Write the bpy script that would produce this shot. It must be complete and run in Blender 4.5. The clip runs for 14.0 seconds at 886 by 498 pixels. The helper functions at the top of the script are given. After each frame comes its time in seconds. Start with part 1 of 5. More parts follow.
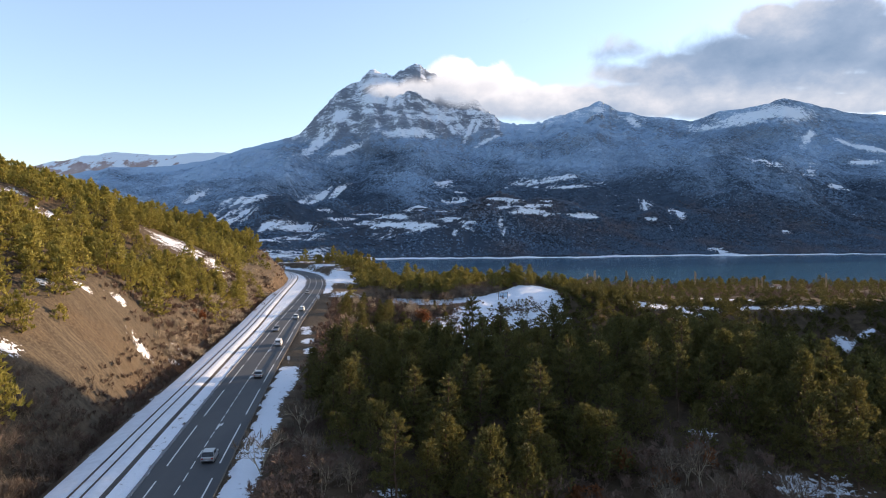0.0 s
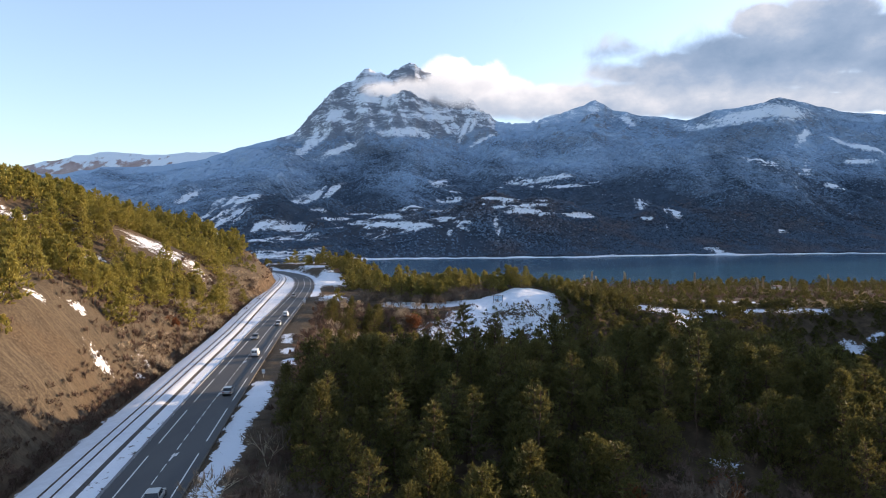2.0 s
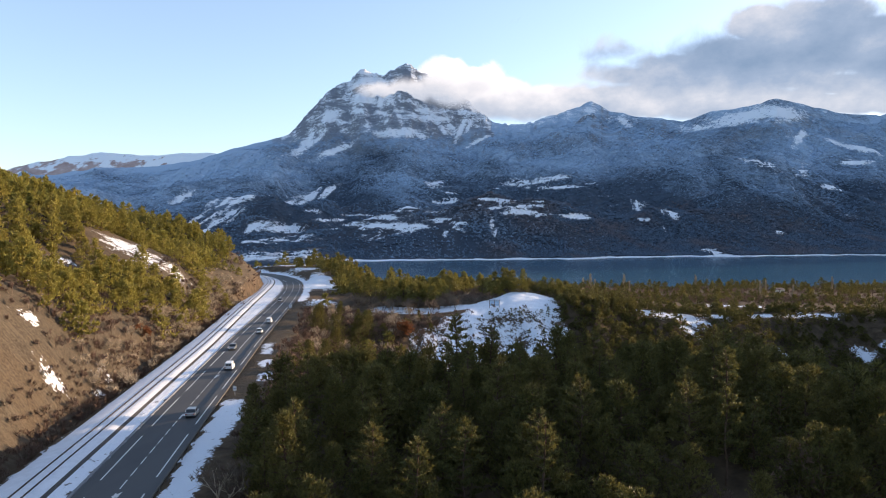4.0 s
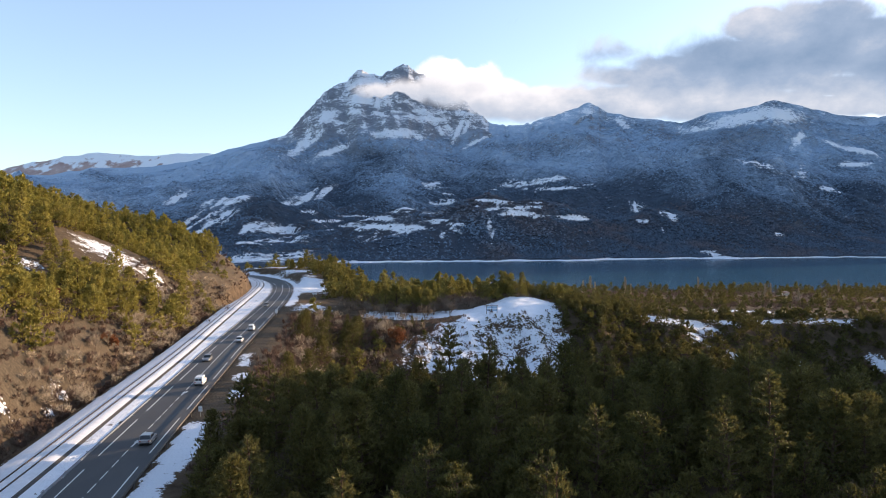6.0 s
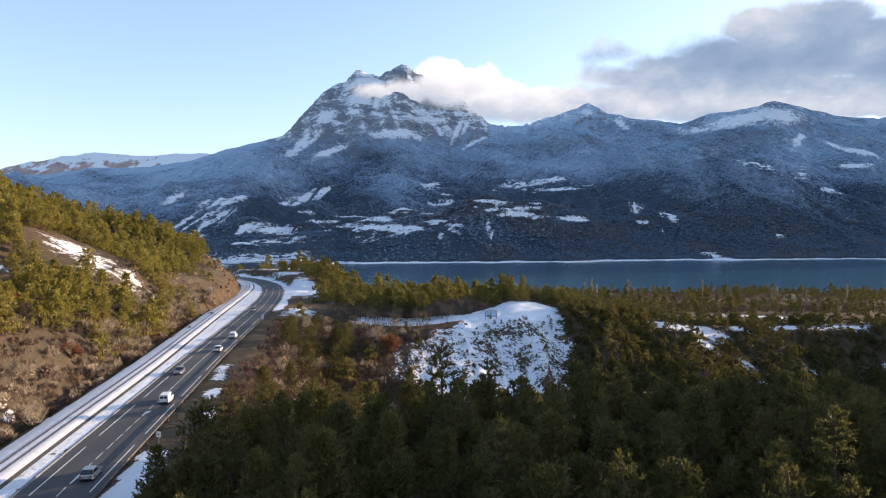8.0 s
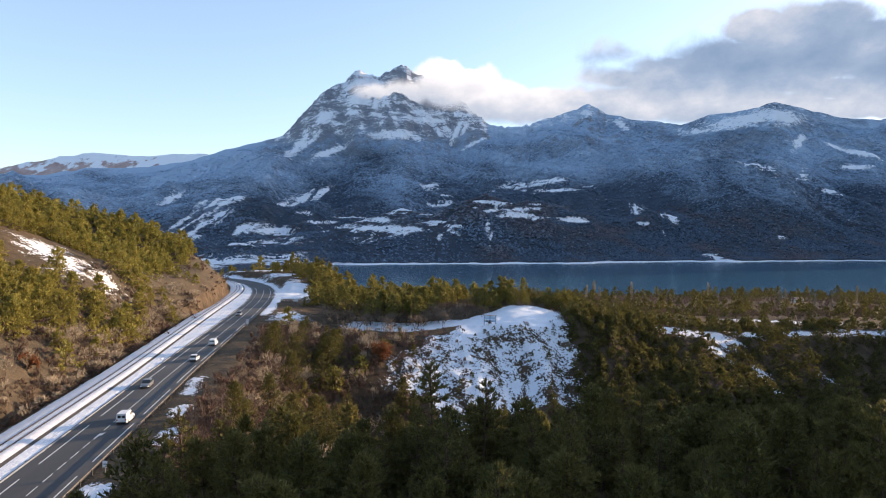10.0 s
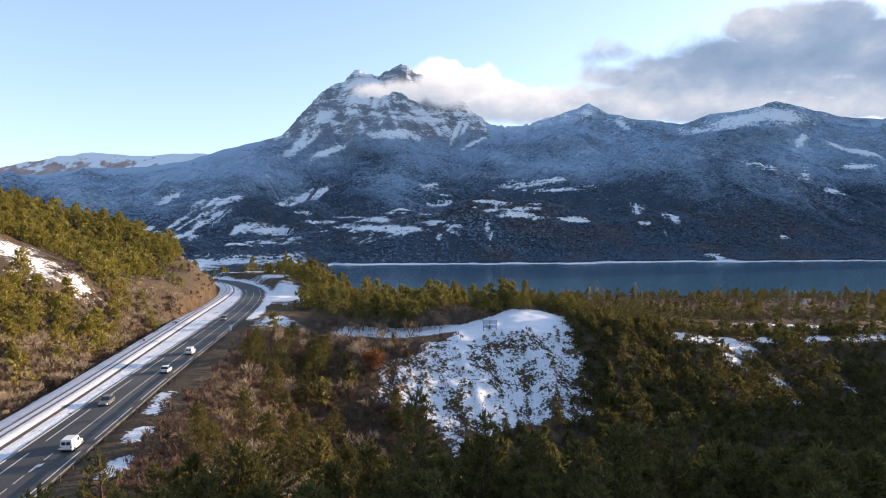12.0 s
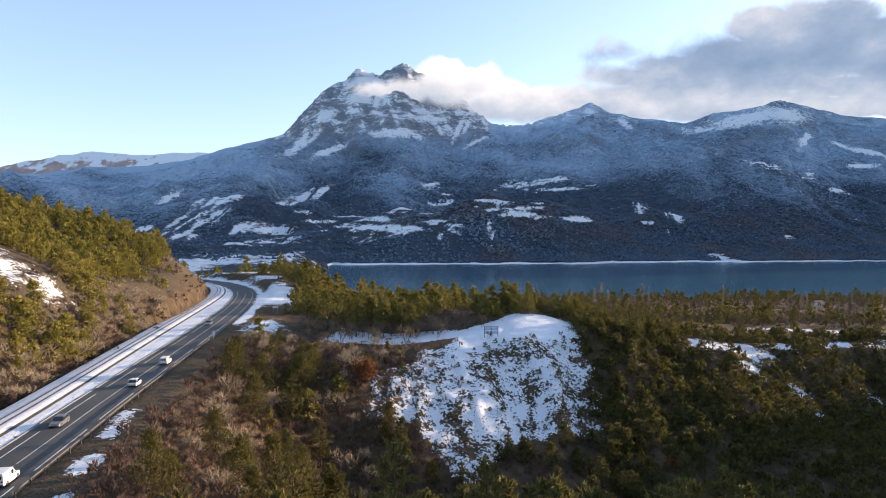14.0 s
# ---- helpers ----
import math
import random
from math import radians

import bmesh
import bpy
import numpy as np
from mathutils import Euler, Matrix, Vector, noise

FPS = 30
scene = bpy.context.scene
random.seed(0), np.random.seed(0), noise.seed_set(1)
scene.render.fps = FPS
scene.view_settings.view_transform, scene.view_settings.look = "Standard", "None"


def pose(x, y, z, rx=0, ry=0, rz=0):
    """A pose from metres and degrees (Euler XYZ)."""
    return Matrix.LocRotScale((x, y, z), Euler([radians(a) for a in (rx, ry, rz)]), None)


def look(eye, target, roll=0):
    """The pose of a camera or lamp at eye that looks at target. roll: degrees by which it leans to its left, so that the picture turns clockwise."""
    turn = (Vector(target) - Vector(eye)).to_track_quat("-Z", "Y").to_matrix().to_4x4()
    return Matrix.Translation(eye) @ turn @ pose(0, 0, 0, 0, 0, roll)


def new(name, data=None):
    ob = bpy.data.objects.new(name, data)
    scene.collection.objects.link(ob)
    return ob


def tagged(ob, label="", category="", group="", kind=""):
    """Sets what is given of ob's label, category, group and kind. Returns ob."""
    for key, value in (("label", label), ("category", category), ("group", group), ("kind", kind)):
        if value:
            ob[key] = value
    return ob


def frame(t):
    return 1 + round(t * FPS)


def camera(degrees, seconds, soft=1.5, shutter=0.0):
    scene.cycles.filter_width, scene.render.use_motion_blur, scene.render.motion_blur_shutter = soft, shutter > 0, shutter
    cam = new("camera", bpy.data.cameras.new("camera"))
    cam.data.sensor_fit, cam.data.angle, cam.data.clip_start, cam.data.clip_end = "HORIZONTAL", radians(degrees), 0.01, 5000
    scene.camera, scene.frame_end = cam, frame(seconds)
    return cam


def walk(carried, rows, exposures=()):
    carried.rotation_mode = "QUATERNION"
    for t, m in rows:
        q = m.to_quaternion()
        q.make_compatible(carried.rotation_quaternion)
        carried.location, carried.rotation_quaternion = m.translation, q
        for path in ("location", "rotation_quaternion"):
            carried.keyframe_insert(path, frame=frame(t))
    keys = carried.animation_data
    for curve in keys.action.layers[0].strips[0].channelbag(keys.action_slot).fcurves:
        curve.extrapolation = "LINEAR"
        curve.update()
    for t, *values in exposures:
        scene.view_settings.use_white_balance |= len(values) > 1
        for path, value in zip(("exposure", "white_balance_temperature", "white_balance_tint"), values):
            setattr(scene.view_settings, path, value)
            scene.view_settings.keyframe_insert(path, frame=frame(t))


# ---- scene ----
cam = camera(67.3, 14.0, soft=1.0)
EYE, TILT = 32.5, -2.0
ROWS = [
    (0.0, 0.000, 0.000, 0.000, 0.000, 0.000, 0.000),
    (0.5, 0.352, 3.261, 0.192, -0.102, -0.001, 0.036),
    (1.0, 0.681, 6.506, 0.387, -0.204, -0.010, 0.062),
    (1.5, 1.004, 9.845, 0.553, -0.307, -0.024, 0.080),
    (2.0, 1.345, 13.215, 0.707, -0.406, -0.033, 0.093),
    (2.5, 1.682, 16.625, 0.885, -0.502, -0.012, 0.105),
    (3.0, 1.950, 20.044, 1.035, -0.584, 0.012, 0.108),
    (5.5, 3.363, 37.386, 1.508, -0.924, 0.152, 0.006),
    (6.0, 3.629, 40.977, 1.636, -0.967, 0.174, -0.017),
    (6.5, 3.912, 44.570, 1.748, -0.995, 0.196, -0.037),
    (7.0, 4.211, 48.116, 1.872, -1.021, 0.206, -0.055),
    (7.5, 4.507, 51.594, 2.002, -1.054, 0.214, -0.081),
    (8.0, 4.825, 55.019, 2.110, -1.069, 0.243, -0.113),
    (10.5, 6.395, 72.197, 2.197, -1.121, 0.349, -0.215),
    (11.0, 6.706, 75.766, 2.289, -1.116, 0.348, -0.214),
    (11.5, 7.072, 79.344, 2.378, -1.121, 0.344, -0.194),
    (12.0, 7.397, 82.924, 2.463, -1.122, 0.337, -0.186),
    (12.5, 7.725, 86.488, 2.541, -1.118, 0.324, -0.181),
    (13.0, 8.050, 89.996, 2.596, -1.114, 0.312, -0.193),
    (13.5, 8.412, 93.407, 2.706, -1.086, 0.301, -0.216),
    (14.0, 8.718, 96.568, 2.944, -0.984, 0.294, -0.238),
]
walk(cam, [(t, pose(0, 0, EYE, TILT) @ pose(x, y, z, 90 + pitch, roll, yaw)) for t, x, y, z, yaw, pitch, roll in ROWS], [(0.0, 1.2, 6500, 17), (14.0, 1.2, 6500, 17)])

# ---- sun and sky: low evening sun from the right of the way, a little ahead ----
SUN_AZ, SUN_EL = 67.0, 10.4
LAKE = -34.0
world = bpy.data.worlds.new("sky")
scene.world = world
world.use_nodes = True
wn, wl = world.node_tree.nodes, world.node_tree.links
sky = wn.new("ShaderNodeTexSky")
sky.sky_type, sky.sun_disc = "NISHITA", False
sky.sun_elevation, sky.sun_rotation = radians(SUN_EL), radians(SUN_AZ)
sky.air_density, sky.dust_density, sky.ozone_density, sky.altitude = 1.0, 1.9, 1.9, 800
# a thin even veil of high cloud pales the whole sky
veil = wn.new("ShaderNodeMix")
veil.data_type = "RGBA"
veil.inputs[0].default_value = 0.20
veil.inputs[7].default_value = (1.85, 2.25, 2.55, 1)
wl.new(sky.outputs[0], veil.inputs[6])
wl.new(veil.outputs[2], wn["Background"].inputs[0])
wn["Background"].inputs[1].default_value = 0.165
sun_way = Vector((math.sin(radians(SUN_AZ)) * math.cos(radians(SUN_EL)), math.cos(radians(SUN_AZ)) * math.cos(radians(SUN_EL)), math.sin(radians(SUN_EL))))
sun_data = bpy.data.lights.new("sun", "SUN")
sun_data.energy, sun_data.angle, sun_data.color = 4.3, radians(0.6), (1.0, 0.76, 0.49)
sun = new("sun", sun_data)
sun.matrix_world = look(sun_way * 100, (0, 0, 0))


# ---- small tools ----
def smooth(a, b, v):
    """0 below a, 1 above b, gliding between."""
    u = np.clip((np.asarray(v, float) - a) / (b - a), 0, 1)
    return u * u * (3 - 2 * u)


def vnoise(x, y, seed=0):
    """Value noise on the plane, 0 to 1."""
    x, y = np.asarray(x, float), np.asarray(y, float)
    ix, iy = np.floor(x).astype(np.int64), np.floor(y).astype(np.int64)
    fx, fy = x - ix, y - iy
    fx, fy = fx * fx * (3 - 2 * fx), fy * fy * (3 - 2 * fy)

    def h(a, b):
        n = (a * 374761393 + b * 668265263 + seed * 1442695041) & 0xFFFFFFFF
        n = ((n ^ (n >> 13)) * 1274126177) & 0xFFFFFFFF
        n = ((n ^ (n >> 16)) * 2246822519) & 0xFFFFFFFF
        return ((n ^ (n >> 15)) & 0xFFFFFF) / float(0xFFFFFF)

    top = h(ix, iy) * (1 - fx) + h(ix + 1, iy) * fx
    low = h(ix, iy + 1) * (1 - fx) + h(ix + 1, iy + 1) * fx
    return top * (1 - fy) + low * fy


def fbm(x, y, octaves=4, seed=0):
    total, amp, norm = 0.0, 1.0, 0.0
    for k in range(octaves):
        total = total + amp * vnoise(x * 2 ** k + 17.3 * k, y * 2 ** k - 9.1 * k, seed + k)
        norm, amp = norm + amp, amp * 0.5
    return total / norm


def ridged(x, y, octaves=4, seed=0):
    total, amp, norm = 0.0, 1.0, 0.0
    for k in range(octaves):
        total = total + amp * (1 - np.abs(2 * vnoise(x * 2 ** k + 5.7 * k, y * 2 ** k + 3.3 * k, seed + k) - 1))
        norm, amp = norm + amp, amp * 0.5
    return total / norm


def raw_mesh(name, verts, faces, material=None, shade=False):
    """A mesh from arrays of places and of triangles or quads."""
    verts, faces = np.asarray(verts, np.float32), np.asarray(faces, np.int32)
    me = bpy.data.meshes.new(name)
    n, k = faces.shape
    me.vertices.add(len(verts))
    me.vertices.foreach_set("co", verts.ravel())
    me.loops.add(n * k)
    me.loops.foreach_set("vertex_index", faces.ravel())
    me.polygons.add(n)
    me.polygons.foreach_set("loop_start", np.arange(0, n * k, k, dtype=np.int32))
    me.update(calc_edges=True)
    if shade:
        me.polygons.foreach_set("use_smooth", np.ones(n, bool))
    if material:
        me.materials.append(material)
    return me


def grid_faces(rows, cols):
    i = np.arange(rows - 1)[:, None] * cols + np.arange(cols - 1)[None, :]
    i = i.ravel()
    return np.stack([i, i + 1, i + cols + 1, i + cols], -1)


def attribute(me, name, values):
    a = me.attributes.new(name, "FLOAT", "POINT")
    a.data.foreach_set("value", np.asarray(values, np.float32).ravel())


def part(name, data, parent, label="", m=None):
    """One mesh under a thing or under a part."""
    ob = new(name, data)
    ob.parent = parent
    if m is not None:
        ob.matrix_basis = m
    return tagged(ob, label)


def bm_mesh(name, bm, material, shade=False):
    me = bpy.data.meshes.new(name)
    bm.normal_update()
    bm.to_mesh(me)
    bm.free()
    if shade:
        for p in me.polygons:
            p.use_smooth = True
    me.materials.append(material)
    return me


def add_box(bm, lo, hi, bevel=0.0):
    c = [(a + b) / 2 for a, b in zip(lo, hi)]
    d = [b - a for a, b in zip(lo, hi)]
    made = bmesh.ops.create_cube(bm, size=1.0, matrix=Matrix.Translation(c) @ Matrix.Diagonal((*d, 1)))
    if bevel:
        edges = list({e for v in made["verts"] for e in v.link_edges})
        bmesh.ops.bevel(bm, geom=edges, offset=bevel, segments=2, affect="EDGES", profile=0.5)


def box_mesh(name, lo, hi, material, bevel=0.0):
    bm = bmesh.new()
    add_box(bm, lo, hi, bevel)
    return bm_mesh(name, bm, material)


def cylinder(bm, a, b, r0, r1, sides=8):
    a, b = Vector(a), Vector(b)
    turn = (b - a).to_track_quat("Z", "Y").to_matrix().to_4x4()
    bmesh.ops.create_cone(bm, cap_ends=True, segments=sides, radius1=r0, radius2=r1, depth=(b - a).length, matrix=Matrix.Translation((a + b) / 2) @ turn)


# ---- materials ----
class Nodes:
    """A node material with short calls."""

    def __init__(self, name, rough=0.8, spec=0.3):
        self.mat = bpy.data.materials.new(name)
        self.mat.use_nodes = True
        self.tree = self.mat.node_tree
        self.bsdf = self.tree.nodes["Principled BSDF"]
        self.out = self.tree.nodes["Material Output"]
        self.bsdf.inputs["Roughness"].default_value = rough
        self.bsdf.inputs["Specular IOR Level"].default_value = spec

    def node(self, kind):
        return self.tree.nodes.new(kind)

    def link(self, a, b):
        self.tree.links.new(a, b)

    def put(self, socket, value):
        if hasattr(value, "is_output"):
            self.link(value, socket)
        elif isinstance(value, (tuple, list)) and len(value) == 3 and socket.type == "RGBA":
            socket.default_value = (*value, 1)
        else:
            socket.default_value = value

    def coords(self, kind="Object"):
        return self.node("ShaderNodeTexCoord").outputs[kind]

    def noise(self, scale, detail=4.0, rough=0.55, vector=None, distortion=0.0):
        n = self.node("ShaderNodeTexNoise")
        n.inputs["Scale"].default_value, n.inputs["Detail"].default_value = scale, detail
        n.inputs["Roughness"].default_value, n.inputs["Distortion"].default_value = rough, distortion
        self.link(vector if vector is not None else self.coords(), n.inputs["Vector"])
        return n.outputs["Fac"]

    def scaled(self, vec, x, y, z):
        n = self.node("ShaderNodeMapping")
        n.inputs["Scale"].default_value = (x, y, z)
        self.link(vec, n.inputs["Vector"])
        return n.outputs[0]

    def attr(self, name):
        n = self.node("ShaderNodeAttribute")
        n.attribute_name = name
        return n.outputs["Fac"]

    def math(self, op, a, b=0.0, c=0.0):
        n = self.node("ShaderNodeMath")
        n.operation = op
        for socket, value in zip(n.inputs, (a, b, c)):
            self.put(socket, value)
        return n.outputs[0]

    def step(self, value, lo, hi):
        n = self.node("ShaderNodeMapRange")
        n.interpolation_type = "SMOOTHSTEP"
        for key, v in (("Value", value), ("From Min", lo), ("From Max", hi)):
            self.put(n.inputs[key], v)
        return n.outputs[0]

    def mix(self, fac, a, b):
        n = self.node("ShaderNodeMix")
        n.data_type = "RGBA"
        self.put(n.inputs[0], fac)
        self.put(n.inputs[6], a)
        self.put(n.inputs[7], b)
        return n.outputs[2]

    def ramp(self, fac, stops):
        n = self.node("ShaderNodeValToRGB")
        el = n.color_ramp.elements
        while len(el) < len(stops):
            el.new(0.5)
        for e, (p, c) in zip(el, stops):
            e.position, e.color = p, (*c, 1)
        self.link(fac, n.inputs[0])
        return n.outputs[0]

    def bump(self, height, strength=0.3, distance=0.1):
        n = self.node("ShaderNodeBump")
        n.inputs["Strength"].default_value, n.inputs["Distance"].default_value = strength, distance
        self.link(height, n.inputs["Height"])
        self.link(n.outputs[0], self.bsdf.inputs["Normal"])

    def colour(self, c):
        self.put(self.bsdf.inputs["Base Color"], c)
        return self

    def random(self):
        return self.node("ShaderNodeObjectInfo").outputs["Random"]

    def island(self):
        return self.node("ShaderNodeNewGeometry").outputs["Random Per Island"]


SNOW = (0.75, 0.78, 0.82)


def ground_material():
    m = Nodes("ground", 0.9, 0.15)
    fine, mid, wide = m.noise(2.2, 6), m.noise(0.35, 5), m.noise(0.06, 4)
    litter = m.ramp(mid, [(0.3, (0.045, 0.032, 0.020)), (0.55, (0.10, 0.068, 0.042)), (0.8, (0.16, 0.115, 0.07))])
    dry = m.ramp(fine, [(0.25, (0.034, 0.027, 0.019)), (0.5, (0.068, 0.053, 0.037)), (0.75, (0.118, 0.095, 0.066))])
    dry = m.mix(m.step(wide, 0.45, 0.6), dry, m.ramp(fine, [(0.3, (0.044, 0.032, 0.022)), (0.7, (0.112, 0.083, 0.053))]))
    base = m.mix(m.attr("dry"), litter, dry)
    # rills of the bare slope, down the fall line, and the lightened verge strip
    rill = m.noise(1.0, 5, 0.6, m.scaled(m.coords(), 0.14, 1.3, 0.14))
    base = m.mix(m.math("MULTIPLY", m.attr("rill"), m.step(rill, 0.45, 0.75)), base, (0.112, 0.090, 0.062))
    snow = m.math("ADD", m.attr("snow"), m.math("MULTIPLY", m.math("SUBTRACT", m.math("ADD", m.math("MULTIPLY", m.noise(0.22, 5, 0.6), 0.45), m.math("MULTIPLY", m.noise(1.3, 6, 0.66), 0.55)), 0.5), 3.0))
    mask = m.step(snow, 0.46, 0.58)
    m.colour(m.mix(mask, base, m.mix(fine, SNOW, (0.68, 0.72, 0.78))))
    rough = m.mix(mask, (0.95, 0.95, 0.95), (0.55, 0.55, 0.55))
    m.link(rough, m.bsdf.inputs["Roughness"])
    m.bump(m.math("ADD", m.math("MULTIPLY", fine, 0.5), m.math("MULTIPLY", mid, 1.2)), 0.7, 0.5)
    return m.mat


def mountain_material():
    m = Nodes("mountain", 0.95, 0.1)
    pos = m.coords()
    speck, fine, mid = m.noise(0.09, 5, 0.8), m.noise(0.022, 7, 0.7), m.noise(0.006, 6, 0.6)
    # blue cast of forest, frost and rock is painted in to imitate aerial haze
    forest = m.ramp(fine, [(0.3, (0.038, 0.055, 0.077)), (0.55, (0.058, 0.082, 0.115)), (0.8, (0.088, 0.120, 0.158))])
    brown = m.ramp(fine, [(0.3, (0.040, 0.031, 0.027)), (0.7, (0.105, 0.080, 0.066))])
    base = m.mix(m.math("MULTIPLY", m.attr("brown"), m.step(mid, 0.3, 0.7)), forest, brown)
    rock = m.ramp(m.noise(0.02, 8, 0.72, m.scaled(pos, 1, 1, 4.0), 0.8), [(0.3, (0.105, 0.122, 0.150)), (0.7, (0.27, 0.285, 0.315))])
    grit = m.math("ADD", m.math("MULTIPLY", speck, 0.5), m.math("ADD", m.math("MULTIPLY", fine, 0.25), m.math("MULTIPLY", mid, 0.25)))
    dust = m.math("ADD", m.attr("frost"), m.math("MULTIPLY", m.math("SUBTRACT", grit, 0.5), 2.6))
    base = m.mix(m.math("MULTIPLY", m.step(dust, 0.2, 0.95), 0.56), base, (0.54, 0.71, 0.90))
    base = m.mix(m.attr("rock"), base, rock)
    strata = m.noise(0.0125, 9, 0.74, m.scaled(pos, 0.9, 0.5, 2.4), 0.9)
    grain = m.math("ADD", m.math("MULTIPLY", strata, 0.45), m.math("ADD", m.math("MULTIPLY", fine, 0.2), m.math("MULTIPLY", speck, 0.35)))
    field = m.math("ADD", m.attr("snow"), m.math("MULTIPLY", m.math("SUBTRACT", grain, 0.5), 4.6))
    m.colour(m.mix(m.step(field, 0.34, 0.72), base, SNOW))
    m.bump(m.math("ADD", fine, m.math("MULTIPLY", speck, 0.3)), 0.8, 12.0)
    return m.mat


def far_wood_material():
    """Woods seen from afar: dark conifers, brown leafless trees, and hoar frost with height, all tinted blue as haze.
    """
    m = Nodes("far_wood", 0.9, 0.1)
    # leaf and frost tints carry the blue of distance haze
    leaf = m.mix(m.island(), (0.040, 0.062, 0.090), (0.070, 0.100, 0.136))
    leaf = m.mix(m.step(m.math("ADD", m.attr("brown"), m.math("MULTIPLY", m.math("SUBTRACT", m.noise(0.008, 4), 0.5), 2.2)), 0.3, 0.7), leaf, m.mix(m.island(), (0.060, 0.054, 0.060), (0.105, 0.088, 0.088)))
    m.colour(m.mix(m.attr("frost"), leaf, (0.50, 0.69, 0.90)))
    return m.mat


def far_range_material():
    m = Nodes("far_range", 0.95, 0.1)
    fine = m.noise(0.02, 7, 0.65)
    # the pink of evening sunlight is painted into this rock colour
    base = m.ramp(fine, [(0.3, (0.34, 0.24, 0.22)), (0.7, (0.52, 0.41, 0.38))])
    field = m.math("ADD", m.attr("snow"), m.math("MULTIPLY", m.math("SUBTRACT", m.noise(0.01, 6, 0.65), 0.5), 1.8))
    m.colour(m.mix(m.step(field, 0.45, 0.6), base, SNOW))
    m.bump(fine, 0.6, 12.0)
    return m.mat


def water_material():
    m = Nodes("water", 0.16, 0.22)
    wide = m.noise(0.004, 3, 0.5, m.scaled(m.coords(), 0.25, 1.0, 1.0))
    m.colour(m.mix(wide, (0.014, 0.064, 0.108), (0.022, 0.086, 0.138)))
    m.bsdf.inputs["IOR"].default_value = 1.33
    m.bump(m.noise(0.5, 4, 0.6, m.scaled(m.coords(), 1.0, 0.6, 1.0)), 0.45, 0.3)
    return m.mat


def plain(name, colour, rough=0.7, spec=0.3, metal=0.0, vary=0.25, scale=3.0, relief=0.0):
    """A surface with grain at two scales."""
    m = Nodes(name, rough, spec)
    m.bsdf.inputs["Metallic"].default_value = metal
    f = m.math("ADD", m.math("MULTIPLY", m.noise(scale, 5), 0.6), m.math("MULTIPLY", m.noise(scale * 9, 3), 0.4))
    m.colour(m.ramp(f, [(0.3, tuple(c * (1 - vary) for c in colour)), (0.7, tuple(min(1, c * (1 + vary)) for c in colour))]))
    if relief:
        m.bump(f, relief, 0.05)
    return m.mat


def asphalt_material():
    m = Nodes("asphalt", 0.75, 0.35)
    grain, wide = m.noise(6.0, 5, 0.7), m.noise(0.12, 4, 0.6, m.scaled(m.coords(), 1.0, 0.25, 1.0))
    base = m.ramp(grain, [(0.3, (0.045, 0.047, 0.05)), (0.7, (0.075, 0.077, 0.08))])
    m.colour(m.mix(m.math("MULTIPLY", m.step(wide, 0.4, 0.65), 0.55), base, (0.095, 0.094, 0.092)))
    m.bump(grain, 0.2, 0.02)
    return m.mat


def needle_material(name, dark, light, tip):
    """Needles or leaves that let some light through: tone by spray and by stand."""
    m = Nodes(name, 0.6, 0.25)
    tone = m.mix(m.island(), dark, light)
    tone = m.mix(m.math("MULTIPLY", m.step(m.noise(0.13, 3), 0.5, 0.75), 0.55), tone, tip)
    tone = m.mix(m.math("MULTIPLY", m.random(), 0.35), tone, tip)
    m.colour(tone)
    leaf = m.node("ShaderNodeBsdfTranslucent")
    m.link(tone, leaf.inputs[0])
    both = m.node("ShaderNodeMixShader")
    both.inputs[0].default_value = 0.4
    m.link(m.bsdf.outputs[0], both.inputs[1])
    m.link(leaf.outputs[0], both.inputs[2])
    m.link(both.outputs[0], m.out.inputs[0])
    return m.mat


def twig_material(name, a, b):
    m = Nodes(name, 0.85, 0.15)
    m.colour(m.mix(m.math("ADD", m.math("MULTIPLY", m.random(), 0.6), m.math("MULTIPLY", m.noise(0.3, 3), 0.4)), a, b))
    return m.mat


GROUND, MOUNTAIN, FAR_WOOD, FAR_RANGE, WATER, ASPHALT = ground_material(), mountain_material(), far_wood_material(), far_range_material(), water_material(), asphalt_material()
NEEDLES = needle_material("pine_needles", (0.044, 0.049, 0.018), (0.160, 0.148, 0.040), (0.220, 0.174, 0.054))
# terrace copy of the needles, its tones raised to look sunlit
NEEDLES_TERRACE = needle_material("pine_needles_terrace", (0.070, 0.076, 0.022), (0.240, 0.220, 0.052), (0.28, 0.23, 0.066))
# same needles on the hill, brightened and gilded in colour to imitate low sun
NEEDLES_HILL = needle_material("pine_needles_sunlit", (0.100, 0.104, 0.025), (0.350, 0.310, 0.066), (0.400, 0.315, 0.084))
BARK = plain("pine_bark", (0.10, 0.065, 0.045), 0.9, 0.1, 0, 0.4, 2.0, 0.5)
TWIGS = twig_material("bare_twigs", (0.110, 0.082, 0.061), (0.245, 0.190, 0.142))
PALE_TWIGS = twig_material("pale_twigs", (0.34, 0.27, 0.19), (0.52, 0.43, 0.31))
RUSSET = twig_material("russet_twigs", (0.115, 0.075, 0.058), (0.235, 0.158, 0.118))
DRY_LEAF = needle_material("dry_oak_leaves", (0.16, 0.06, 0.025), (0.33, 0.14, 0.06), (0.26, 0.11, 0.05))
PAINT = plain("road_paint", (0.62, 0.62, 0.60), 0.6, 0.3, 0, 0.2, 2.0)
STEEL = plain("galvanised_steel", (0.45, 0.46, 0.46), 0.45, 0.5, 0.7, 0.2, 2.0)
RAIL = plain("rail_steel", (0.07, 0.05, 0.04), 0.5, 0.4, 0.6, 0.3, 2.0)
